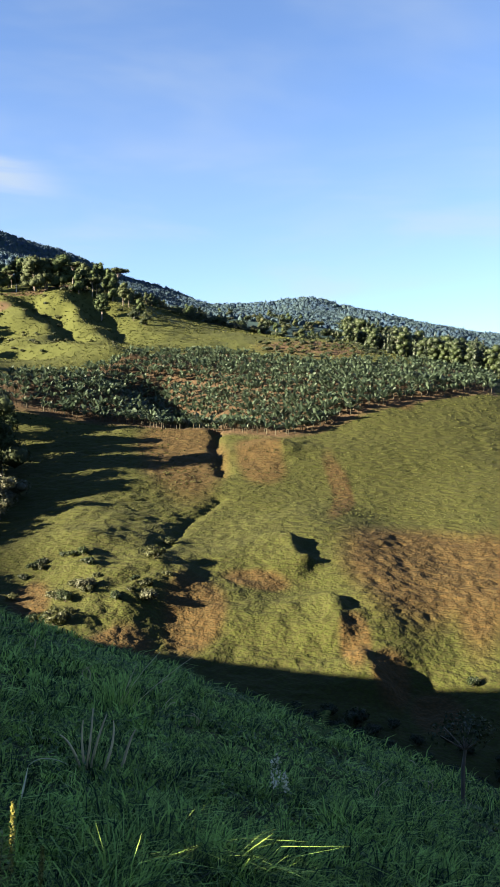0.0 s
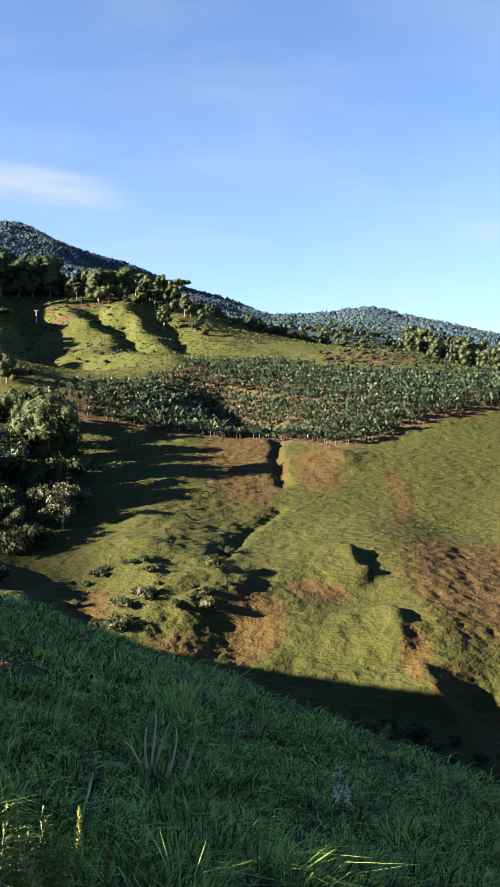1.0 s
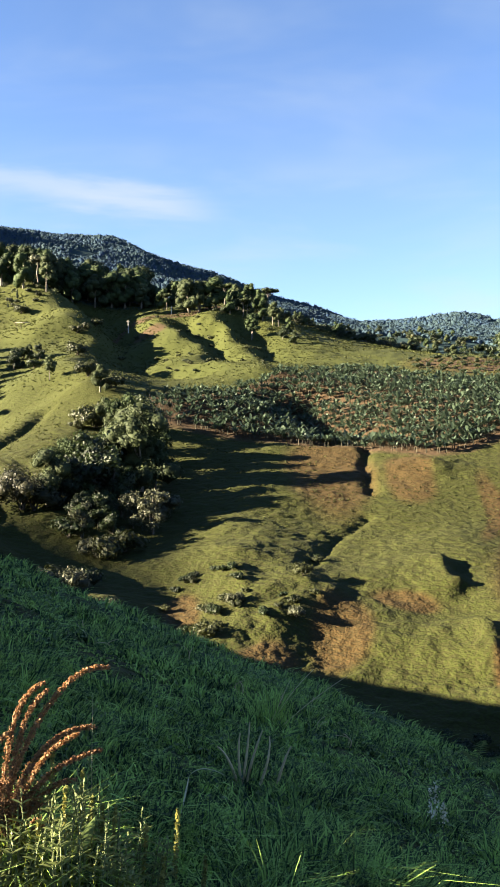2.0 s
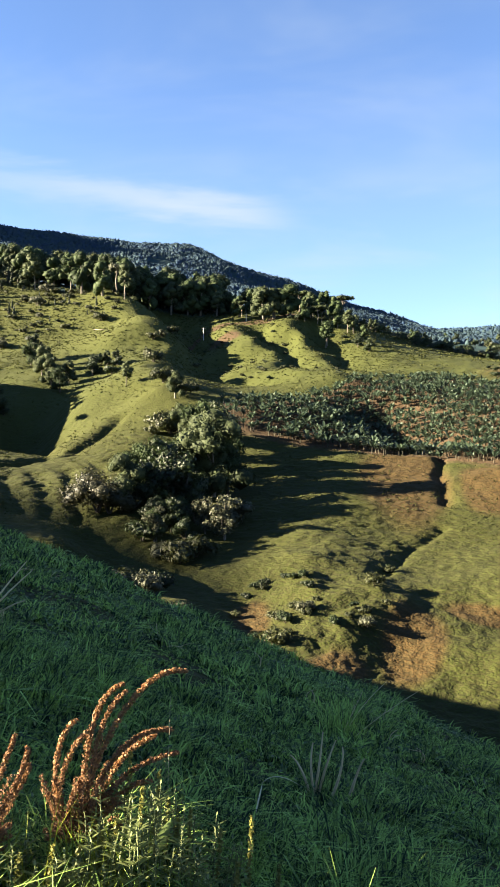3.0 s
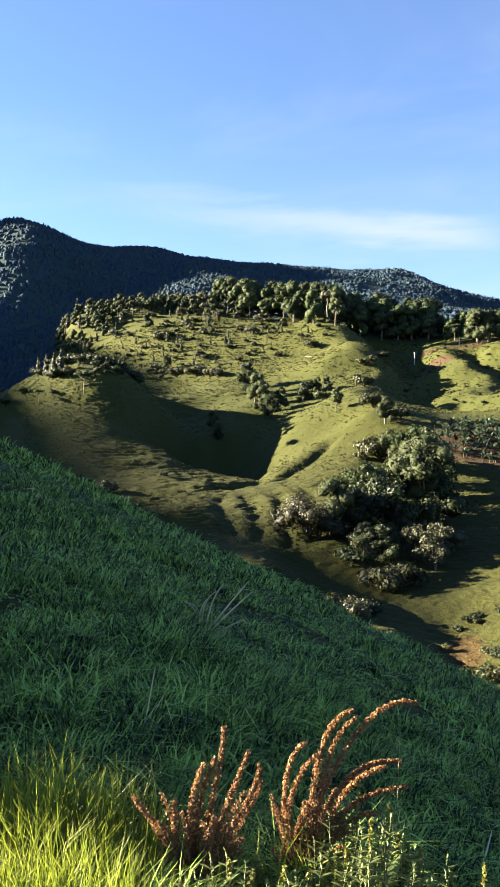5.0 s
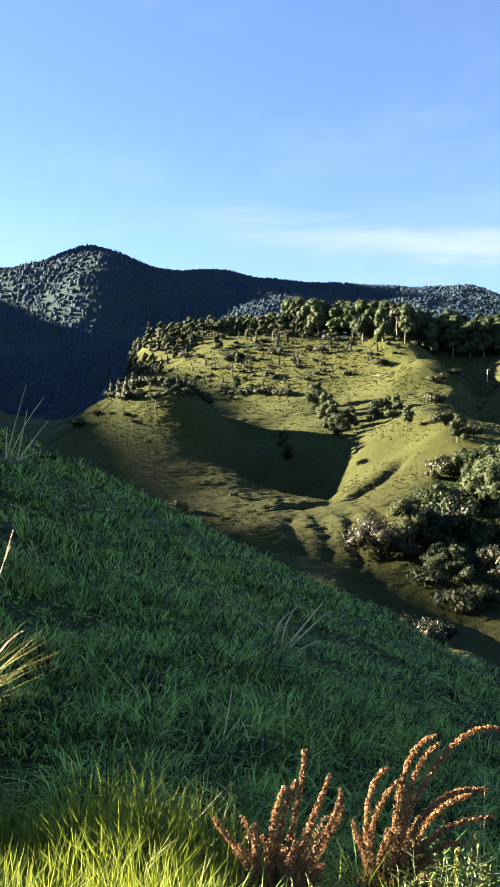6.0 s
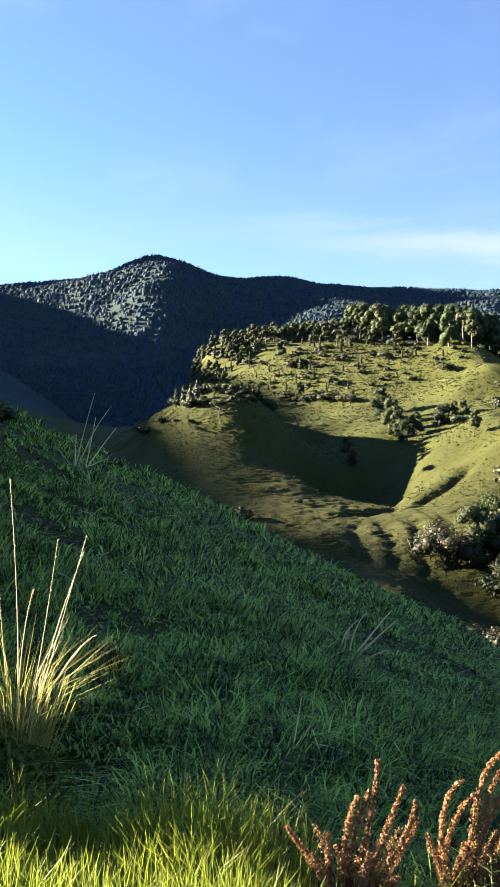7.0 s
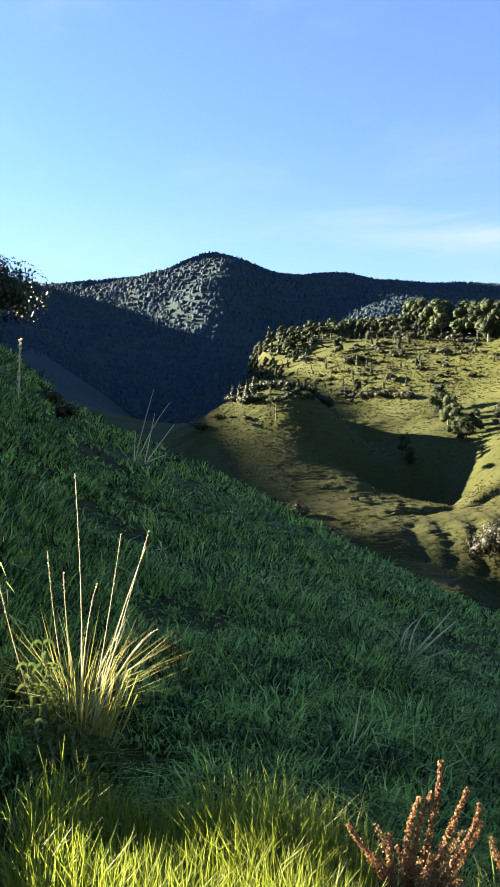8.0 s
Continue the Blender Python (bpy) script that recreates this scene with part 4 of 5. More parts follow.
for b, r in scatter(16, -23.5, -18.8, 134, 176, 4, lambda b, r: True):
    pick(("dark_tree", "ravine_tree_green"), b, r, 4, 7, "trees in the ravine")
for b, r in scatter(110, -32.5, -17.5, 455, 560, 5.5, lambda b, r: ridge_line(b) + 3 < r < ridge_line(b) + 60):
    pick(("ridge_tree", "ridge_tree", "ridge_tree_olive", "ridge_tree_olive", "gum_tree_green", "ridge_tree"), b, r, 14, 24, "wood on the ridge")
for b, r in scatter(40, -17.5, -9, 430, 540, 6, lambda b, r: ridge_line(b) + 4 < r < ridge_line(b) + 60):
    pick(("ridge_tree", "ridge_tree_olive", "gum_tree_green", "flat_tree"), b, r, 9, 16, "wood on the ridge")
for b, r in scatter(230, -44.2, -31, 480, 680, 4.8, lambda b, r: ridge_line(b) - (22 if b > -40.5 else 60) < r < ridge_line(b) + 75):
    pick(("ridge_tree_olive", "ridge_tree", "pine", "ridge_tree_olive", "pine", "silver_tree", "ridge_tree"), b, r, 7, 12, "wood on the western slope")
for b, r in scatter(90, -43, -25, 400, 540, 5, lambda b, r: r < ridge_line(b) - 8 and rng.random() < (r - 380) / 120):
    pick(("pine", "bush", "pine", "bush_pale", "pine"), b, r, 1.8, 7, "lone trees on the slope")
for b, r in scatter(190, -43.5, -24, 395, 535, 4, lambda b, r: r < ridge_line(b) - 4 and float(rough(np.array([r * math.sin(radians(b))]), np.array([r * math.cos(radians(b))]), 22)[0]) > -.25):
    pick(("bush", "bush_dark", "bush_pale", "bush", "pine"), b, r, 1.0, 3.4, "scrub on the western slope")
for b, r in scatter(70, -23, -9, 300, 425, 5, lambda b, r: float(rough(np.array([r * math.sin(radians(b))]), np.array([r * math.cos(radians(b))]), 18)[0]) > .05):
    pick(("bush", "bush_dark", "bush"), b, r, .8, 2.4, "scrub under the track")
for b, r in scatter(190, 6.8, 18.5, 385, 540, 4.2, lambda b, r: r > float(np.interp(b, [4, 8, 12, 18], [490, 462, 428, 385]))):
    pick(("pine", "dark_gum", "dark_gum", "pine", "dark_gum"), b, r, 13, 21, "eucalyptus grove")
for b, r in scatter(170, -9, 7, 430, 640, 5.5, lambda b, r: True):
    pick(("ridge_tree_olive", "bush_dark", "dark_tree", "bush", "bush_dark", "ridge_tree"), b, r, 3, 8, "scrub on the hill")
for b, r in scatter(60, 0.5, 9.5, 284, 350, 4.5, lambda b, r: ((b - 4.8) / 4.6) ** 2 + ((r - 318) / 32) ** 2 < 1):
    plant("bush_dark", b, r, rng.uniform(1.2, 2.4), "shrubs on the bare red field")

# a few dark shrubs show here; the rest are added to blacken the shade
for b, r in scatter(90, -7, 18, 60, 79, 2.4, lambda b, r: r < 77 - .25 * b):
    plant("bush_dark", b, r, rng.uniform(.8, 1.9), "shrubs in the shaded valley")
for b, r in scatter(34, -44.4, -38.0, 296, 314, 2.2, lambda b, r: True):
    pick(("bush_dark", "dark_tree", "bush_dark"), b, r, 2.6, 4.6, "hedge on the round hill")


def crown_shells(x, y, z, wide, tall):
    """Rough closed crowns, one for each place: two uneven rings and a top."""
    n, sides = len(x), 5
    a = np.arange(sides) * 2 * np.pi / sides + rng.uniform(0, 1, (n, 1))
    rings = []
    for width, level in ((1.12, -.55), (.86, .55)):
        k = width * wide[:, None] * rng.uniform(.7, 1.25, (n, sides))
        rings.append(np.stack([x[:, None] + k * np.cos(a), y[:, None] + k * np.sin(a), z[:, None] + tall[:, None] * level * rng.uniform(.75, 1.25, (n, sides))], -1))
    v = np.concatenate(rings + [np.stack([x, y, z + tall], -1)[:, None]], 1)
    f = []
    for i in range(sides):
        j = (i + 1) % sides
        f += [(i, j, sides + j), (i, sides + j, sides + i), (sides + i, sides + j, 2 * sides)]
    return v.reshape(-1, 3), (np.array(f)[None] + np.arange(n)[:, None, None] * (2 * sides + 1)).reshape(-1, 3)


def build_far_wood():
    """The forest on the mountains: thousands of rough crowns, far off."""
    pieces = []
    for r0, r1, gap, low, high, cards, size in ((590, 1000, 5.2, 3.5, 5.5, 4, .34), (1000, 1640, 6.8, 3.6, 6.2, 2, .4)):
        count = int(radians(84) * (r1 ** 2 - r0 ** 2) / 2 / gap ** 2)
        b, r = rng.uniform(-64, 20, count), np.sqrt(rng.uniform(r0 ** 2, r1 ** 2, count))
        x, y = r * np.sin(np.radians(b)), r * np.cos(np.radians(b))
        keep = (rough(x, y, 60) + rough(x, y, 23) > -1.3) & ~((b < -47) & (r < 760) & (rough(x, y, 30) < -0.45)) & ~((r > 1100) & (b > 2))
        x, y, b, r = x[keep], y[keep], b[keep], r[keep]
        n = len(x)
        h, z = rng.uniform(low, high, n) * (1 + .25 * rough(x, y, 35)), land_height(x, y)
        h = h * np.where((b < -47) & (r < 760), .4, 1)
        cone = rng.random(n) < np.where((b < -42) & (r > 800), 0.25, 0.04)
        wide = np.minimum(gap * rng.uniform(.40, .75, n) * np.where(cone, .42, 1), h * .8)
        tall = np.where(cone, h * 1.25, h * .9)
        pieces.append(crown_shells(x, y, z - .5, wide, tall))
        d = rng.normal(size=(n, cards, 3))
        d[..., 2] = np.abs(d[..., 2]) * 1.2 - 0.1
        d /= np.linalg.norm(d, axis=2)[..., None]
        p = d * np.stack([wide, wide, tall * .5], -1)[:, None] * 1.06
        p[..., :2] *= np.where(cone[:, None], np.clip(.8 - .8 * d[..., 2], .1, 1.2), 1)[..., None]
        p += np.stack([x, y, z + tall * .48], -1)[:, None]
        pieces.append(leaf_cards(p.reshape(-1, 3), d.reshape(-1, 3), np.repeat(gap * .65 * size * np.where(cone, .6, 1), cards)[:, None], .6, 1.3))
    me = mesh_of("far_forest", *joined(pieces), FAR_WOOD_HAZE, True)
    return tagged(new("far_forest", me), "dense mountain forest with an uneven canopy, its green tinted blue for haze", "forest", kind="stuff")


build_far_wood()

# ---- the banana plantation ----
BANANA_LEAF = make_leaf("banana_leaf", (0.00738, 0.0164, 0.00902), (0.04756, 0.06888, 0.041), 0.3, 0.5, True, 0.3)
BANANA_LEAF.node_tree.nodes["Principled BSDF"].inputs["Specular IOR Level"].default_value = 0.25
BANANA_STEM = make_bark("banana_stem", (0.020, 0.019, 0.009), (0.055, 0.048, 0.024), 3.0)


def banana_parts(height):
    h = height
    stem = tube([(0, 0, -0.3), (0.04, 0, h * .2), (0.02, 0.03, h * .40)], [.11, .09, .06], 6)
    blades = []
    for i in range(8):
        a = i * 2.4 + rng.uniform(-.3, .3)
        long, lift, droop = h * rng.uniform(.55, .8), rng.uniform(.55, 1.4), rng.uniform(.2, .75)
        s = np.linspace(0, 1, 5)
        out_, up = long * s * np.cos(lift) + .1, h * .36 + long * (s * np.sin(lift) - droop * s ** 2.2 * .75)
        d, side = np.array((math.cos(a), math.sin(a), 0)), np.array((-math.sin(a), math.cos(a), 0))
        mid = out_[:, None] * d + up[:, None] * np.array((0, 0, 1))
        w = .27 * np.array((.1, .85, 1, .8, .05))[:, None] * h / 3
        fold = np.array((0, 0, 1)) * w * .35
        v = np.concatenate([mid + side * w + fold, mid, mid - side * w + fold])
        f = []
        for j in range(4):
            for o in (0, 5):
                f += [(o + j, o + j + 1, o + j + 6), (o + j, o + j + 6, o + j + 5)]
        blades.append((v, np.array(f)))
    return stem, joined(blades)


BANANAS = [banana_parts(h) for h in (3.0, 3.4, 3.8, 4.2)]
BANANA_MESH = [(mesh_of("pseudostem", *s, BANANA_STEM, True), mesh_of("leaf_crown", *c, BANANA_LEAF)) for s, c in BANANAS]


def build_plantation():
    rest_leaf, rest_stem, near_rows = [], [], []
    for row in range(70):
        for b in np.arange(-17.4, 16.8, 0.43):
            bearing = b + rng.uniform(-.2, .2)
            low = float(np.interp(bearing, [-17, -11.5, -2.5, 2.3, 4.7, 8.3, 16.4], [214, 206, 197, 187, 192, 206, 237]))
            reach = low + 1.5 + row * 2.45 + rng.uniform(-1, 1)
            if not plantation(np.array([bearing]), np.array([reach]))[0]:
                continue
            x, y = reach * math.sin(radians(bearing)), reach * math.cos(radians(bearing))
            thin = float(rough(np.array([x]), np.array([y]), 16)[0])
            if rng.random() < (.06 if thin < .3 else .25):
                continue
            near_rows.append((reach - low, bearing, reach))
    near_rows.sort()
    for i, (_, bearing, reach) in enumerate(near_rows):
        kind = int(rng.integers(4))
        place, turn, k = ground_at(bearing, reach), rng.uniform(0, 6.28), rng.uniform(.8, 1.15)
        if i < 300:
            foot = tagged(new("banana_plant"), "grey-green banana plant with broad drooping leaves in the plantation", "banana plant", "banana plants")
            foot.matrix_world = Matrix.Translation(place) @ Matrix.Rotation(turn, 4, "Z") @ Matrix.Scale(k, 4)
            part("pseudostem", BANANA_MESH[kind][0], foot)
            part("leaf_crown", BANANA_MESH[kind][1], foot)
        else:
            c, s = math.cos(turn) * k, math.sin(turn) * k
            m = np.array(((c, s, 0), (-s, c, 0), (0, 0, k)))
            for source, target in ((BANANAS[kind][0], rest_stem), (BANANAS[kind][1], rest_leaf)):
                target.append((source[0] @ m + np.array(place), source[1]))
    whole = tagged(new("banana_plantation", mesh_of("banana_leaves", *joined(rest_leaf), BANANA_LEAF)), "rows of grey-green banana plants covering the slope", "banana plants", kind="stuff")
    stems = part("pseudostems", mesh_of("banana_stems", *joined(rest_stem), BANANA_STEM), whole)
    tagged(stems, kind="stuff")


build_plantation()

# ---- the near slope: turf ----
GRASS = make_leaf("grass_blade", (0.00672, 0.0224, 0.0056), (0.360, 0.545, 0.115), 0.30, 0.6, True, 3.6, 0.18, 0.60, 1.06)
# long grass: the yellow of sunlit blades is put into its base colour
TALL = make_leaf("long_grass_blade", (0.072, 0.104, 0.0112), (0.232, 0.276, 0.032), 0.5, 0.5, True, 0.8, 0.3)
STRAW = make_leaf("dry_straw", (0.34, 0.28, 0.16), (0.72, 0.60, 0.37), 0.25, 0.6, True, 2.0)
HERB = make_leaf("herb_leaf", (0.050, 0.095, 0.035), (0.180, 0.230, 0.080), 0.35, 0.45, True, 2.0)


def blades_at(x, y, z, height, width, lean, heading):
    """Bent, pointed blades: one row of arrays each."""
    n = len(x)
    base = np.stack([x, y, z], -1)
    d = np.stack([np.cos(heading), np.sin(heading), np.zeros(n)], -1)
    turn = heading + rng.normal(size=n) * .9 + 1.57
    s = np.stack([np.cos(turn), np.sin(turn), np.zeros(n)], -1) * (width / 2)[:, None]
    up = np.array((0, 0, 1.0))
    mid = base + d * (height * lean * .35)[:, None] + up * (height * .58)[:, None]
    tip = base + d * (height * lean)[:, None] + up * (height * (1 - .35 * lean))[:, None]
    v = np.stack([base - s, base + s, mid - s * .75, mid + s * .75, tip], 1).reshape(-1, 3)
    k = np.arange(n)[:, None] * 5
    f = np.concatenate([k + [0, 1, 3], k + [0, 3, 2], k + [2, 3, 4]], 1).reshape(-1, 3)
    return v, f


def sector(count, b0, b1, r0, r1):
    b, r = rng.uniform(b0, b1, count), np.sqrt(rng.uniform(r0 ** 2, r1 ** 2, count))
    return r * np.sin(np.radians(b)), r * np.cos(np.radians(b)), b, r


def build_turf():
    """Tufts of blades that splay out of a common root, smaller and denser close by."""
    pieces = []
    for tufts, each, r0, r1, tall, wide in ((3400, 12, 1.6, 3.7, .13, .007), (8600, 12, 3.4, 7, .12, .010), (9800, 10, 6.8, 13, .12, .017), (7600, 9, 12.5, 24, .15, .029), (3200, 8, 23, 46, .20, .05)):
        x, y, b, r = sector(tufts, -64, 20, r0, r1)
        lush = rough(x, y, 1.1) * .6 + rough(x, y, .42) * .7
        keep = rng.random(tufts) < np.clip(.95 + .4 * lush, .8, 1)
        x, y, lush = x[keep], y[keep], lush[keep]
        size = tall * np.clip(1.0 + 1.4 * lush, .38, 2.4) * rng.uniform(.65, 1.3, len(x))
        lean_way = rng.uniform(0, 6.28, len(x))
        x, y, size, lean_way = (np.repeat(v, each) for v in (x, y, size, lean_way))
        k = len(x)
        out = rng.uniform(0, 6.28, k)
        off = size * rng.uniform(0, .4, k)
        x, y = x + off * np.cos(out), y + off * np.sin(out)
        pieces.append(blades_at(x, y, land_height(x, y) - .01, size * rng.uniform(.5, 1.15, k), wide * rng.uniform(.65, 1.35, k), rng.uniform(.3, 1.7, k), np.where(rng.random(k) < .3, lean_way, out)))
    # the turf goes on round the standing place, beside and behind the view
    x, y, b, r = sector(4200, -180, 180, .15, 6)
    keep = (r < 1.65) | (b < -64) | (b > 20)
    x, y = np.repeat(x[keep], 8), np.repeat(y[keep], 8)
    k = len(x)
    out = rng.uniform(0, 6.28, k)
    x, y = x + .05 * np.cos(out), y + .05 * np.sin(out)
    pieces.append(blades_at(x, y, land_height(x, y) - .01, rng.uniform(.06, .15, k), rng.uniform(.007, .014, k), rng.uniform(.25, 1.35, k), out))
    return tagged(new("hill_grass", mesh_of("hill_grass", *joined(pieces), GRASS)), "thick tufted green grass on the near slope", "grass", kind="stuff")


def build_tall_grass():
    x, y, b, r = sector(34000, -64, -15, 1.5, 3.6)
    edge = np.interp(b, [-64, -50, -40, -33, -27, -20, -15], [3.0, 3.1, 3.05, 2.9, 2.8, 2.75, 2.5]) + rough(x, y, .5) * .35
    keep = (r < edge) & (rng.random(len(x)) < np.interp(b, [-64, -43, -38, -15], [.85, .85, .22, .16]))
    x, y = x[keep], y[keep]
    clump = rough(x, y, .4)
    h = .25 * np.clip(1 + .5 * clump, .5, 1.6) * rng.uniform(.6, 1.25, len(x))
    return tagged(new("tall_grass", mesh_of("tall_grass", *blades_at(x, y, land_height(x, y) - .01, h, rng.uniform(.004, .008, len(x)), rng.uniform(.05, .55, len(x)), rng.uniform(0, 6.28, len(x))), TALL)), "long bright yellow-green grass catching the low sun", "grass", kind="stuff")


def build_herbs():
    x, y, b, r = sector(42000, -64, 20, 2, 16)
    patch = rough(x, y, 1.7) + rough(x, y, .6) * .6
    keep = patch > .15
    x, y, r = x[keep], y[keep], r[keep]
    p = np.stack([x, y, land_height(x, y) + rng.uniform(.03, .16, len(x))], -1)
    v, f = leaf_cards(p, np.tile((0, 0, 1.0), (len(p), 1)), np.clip(.010 + r * .0016, .012, .034)[:, None], .7, 1.6)
    return tagged(new("meadow_herbs", mesh_of("meadow_herbs", v, f, HERB)), "low broad-leaved herbs among the grass", "herbs", kind="stuff")


TUSSOCK = make_leaf("pasture_tussock", (0.0152, 0.02052, 0.00608), (0.057, 0.06232, 0.01824), 0.3, 0.7, True, 0.05, 0.1)


def build_tussocks():
    """Rank grass left standing by the cattle, in broken rows along the slopes."""
    n = 110000
    b, r = rng.uniform(-46, 17.5, n), rng.uniform(140, 500, n)
    x, y = r * np.sin(np.radians(b)), r * np.cos(np.radians(b))
    z = land_height(x, y)
    rows = np.sin(6.283 * (z / (1.1 + .003 * r) + .6 * rough(x, y, 9))) * .45 + rough(x, y, 4) * .35
    keep = (rows + rough(x, y, 30) * .8 + rough(x, y, 11) * .5 + .5 * rng.normal(size=n) + .5 * smooth(r, 360, 420) > .12) & (plantation(b, r) < .5)
    x, y, z, r = x[keep], y[keep], z[keep], r[keep]
    k = len(x)
    high = (.02 + .0014 * r) * rng.uniform(.5, 1.2, k)
    x, y, z, high, r = (np.repeat(v, 2) for v in (x, y, z, high, r))
    k = len(x)
    v, f = blades_at(x, y, z - .05, high * rng.uniform(.7, 1.1, k), high * rng.uniform(.9, 1.9, k), rng.uniform(.1, .6, k), rng.uniform(0, 6.28, k))
    return tagged(new("pasture_tussocks", mesh_of("pasture_tussocks", v, f, TUSSOCK)), "coarse tussocks of ungrazed grass in broken rows on the hill pasture", "grass", kind="stuff")


build_turf()
build_tussocks()
build_tall_grass()
build_herbs()

# ---- single plants close to the camera ----
RUST = make_leaf("dock_seed_rust", (0.104, 0.0528, 0.0256), (0.336, 0.18, 0.076), 0.25, 0.7, True, 8.0)
STEM_RED = make_bark("dock_stem", (0.064, 0.0352, 0.016), (0.1536, 0.096, 0.0384), 30.0)
STEM_GREEN = make_bark("green_stem", (0.064, 0.080, 0.024), (0.160, 0.176, 0.064), 30.0)
FLOWER = make_leaf("cream_flower", (0.496, 0.472, 0.288), (0.688, 0.664, 0.496), 0.25, 0.6, True, 8.0)
WEED_LEAF = make_leaf("weed_leaf", (0.0756, 0.1058, 0.03672), (0.2322, 0.2646, 0.1026), 0.4, 0.5, True, 4.0)
YELLOW_WEED = make_leaf("yellow_green_weed", (0.08464, 0.09016, 0.0184), (0.253, 0.241, 0.06072), 0.35, 0.6, True, 8.0)


def axes(bearing):
    """Right and away, seen from the camera along that bearing."""
    a = radians(bearing)
    return np.array((math.cos(a), -math.sin(a), 0)), np.array((math.sin(a), math.cos(a), 0))


def curve_points(ways, n):
    """A smooth run through a few points (side, away, up)."""
    ways = np.asarray(ways, float)
    t, k = np.linspace(0, 1, n), np.linspace(0, 1, len(ways))
    deg = min(3, len(ways) - 1)
    return np.stack([np.polyval(np.polyfit(k, ways[:, i], deg), t) for i in range(3)], -1)


def thing_at(name, label, category, bearing, reach, group="", lift=0.0):
    foot = tagged(new(name), label, category, group)
    foot.matrix_world = Matrix.Translation(ground_at(bearing, reach) + Vector((0, 0, lift)))
    return foot


def seed_stalk(name, foot, bearing, ways, thick, seeds, seed_size, seed_mat, stem_mat, from_t=.3, spread=.013, label=""):
    """One flowering stalk of a plant: a bent stem set with small seeds or flowers along its upper part."""
    side, away = axes(bearing)
    p = curve_points(ways, 14)
    p = p[:, :1] * side + p[:, 1:2] * away + p[:, 2:] * np.array((0, 0, 1.0))
    stem = part(name, mesh_of(name, *tube(p, np.linspace(thick, thick * .35, 14), 5), stem_mat, True), foot, label)
    if seeds:
        t = rng.uniform(from_t, 1, seeds)
        q = np.stack([np.interp(t, np.linspace(0, 1, 14), p[:, i]) for i in range(3)], -1)
        d = rng.normal(size=(seeds, 3))
        d /= np.linalg.norm(d, axis=1)[:, None]
        w = spread * (1.15 - .55 * t) * rng.uniform(.3, 1.1, seeds)
        part("seed_head", mesh_of("seed_head", *leaf_cards(q + d * w[:, None], d, seed_size, .8, 1.25), seed_mat), stem)
    return stem


def broad_leaf(name, foot, bearing, ways, width, material, label=""):
    """A broad, folded leaf along a curve."""
    side, away = axes(bearing)
    p = curve_points(ways, 9)
    p = p[:, :1] * side + p[:, 1:2] * away + p[:, 2:] * np.array((0, 0, 1.0))
    t = np.linspace(0, 1, 9)
    w = width * np.sin(np.pi * np.clip(t * .94 + .05, 0, 1)) ** .7
    d = np.gradient(p, axis=0)
    across = np.cross(d, away + np.array((0, 0, .6)))
    across /= np.linalg.norm(across, axis=1)[:, None] + 1e-9
    wave = .12 * np.sin(t * 17)[:, None] * w[:, None]
    v = np.concatenate([p + across * w[:, None] - away * (w[:, None] * .3 + wave), p, p - across * w[:, None] - away * (w[:, None] * .3 - wave)])
    f = []
    for j in range(8):
        for o in (0, 9):
            f += [(o + j, o + j + 1, o + j + 10, o + j + 9)]
    return part(name, mesh_of(name, v, np.array(f), material, True), foot, label)


def leafy_stem(foot, bearing, ways, pairs, leaf_long, leaf_wide, material=None, stem_mat=None):
    """An upright herb stem with pairs of pointed leaves."""
    stem = seed_stalk("stem", foot, bearing, ways, .004, 0, .01, STRAW, stem_mat or STEM_GREEN)
    side, away = axes(bearing)
    p = curve_points(ways, 14)
    for k in range(pairs):
        t = .25 + .72 * k / max(1, pairs - 1)
        at = np.array([np.interp(t, np.linspace(0, 1, 14), p[:, i]) for i in range(3)])
        turn = k * 1.57 + rng.uniform(-.3, .3)
        for s in (1, -1):
            d = np.array((math.cos(turn) * s, math.sin(turn) * s, 0))
            long = leaf_long * (1.1 - .5 * t) * rng.uniform(.8, 1.2)
            broad_leaf("leaf", stem, bearing, [at, at + d * long * .5 + np.array((0, 0, long * .35)), at + d * long + np.array((0, 0, long * (.5 if leaf_wide < .01 else -.3)))], leaf_wide * (1.1 - .4 * t), material or HERB)
    return stem


def dock(bearing, reach, stalks, leaves, label):
    foot = thing_at("dock_plant", label, "dock plant", bearing, reach, "dock plants")
    for ways, seeds in stalks:
        seed_stalk("flower_stalk", foot, bearing, ways, .0045, int(seeds * 6), .0072, RUST, STEM_RED, .15, .0155)
    for k in range(30):
        a, h = rng.uniform(-.12, .16), rng.uniform(.10, .38)
        seed_stalk("flower_stalk", foot, bearing, [(0, 0, 0), (a * .5, rng.uniform(-.05, .05), h * .55), (a * 1.2, rng.uniform(-.06, .06), h)], .004, 300, .0068, RUST, STEM_RED, .05, .019)
    for ways, width in leaves:
        broad_leaf("leaf", foot, bearing, ways, width, HERB, "crinkled pale green dock leaf")
    return foot


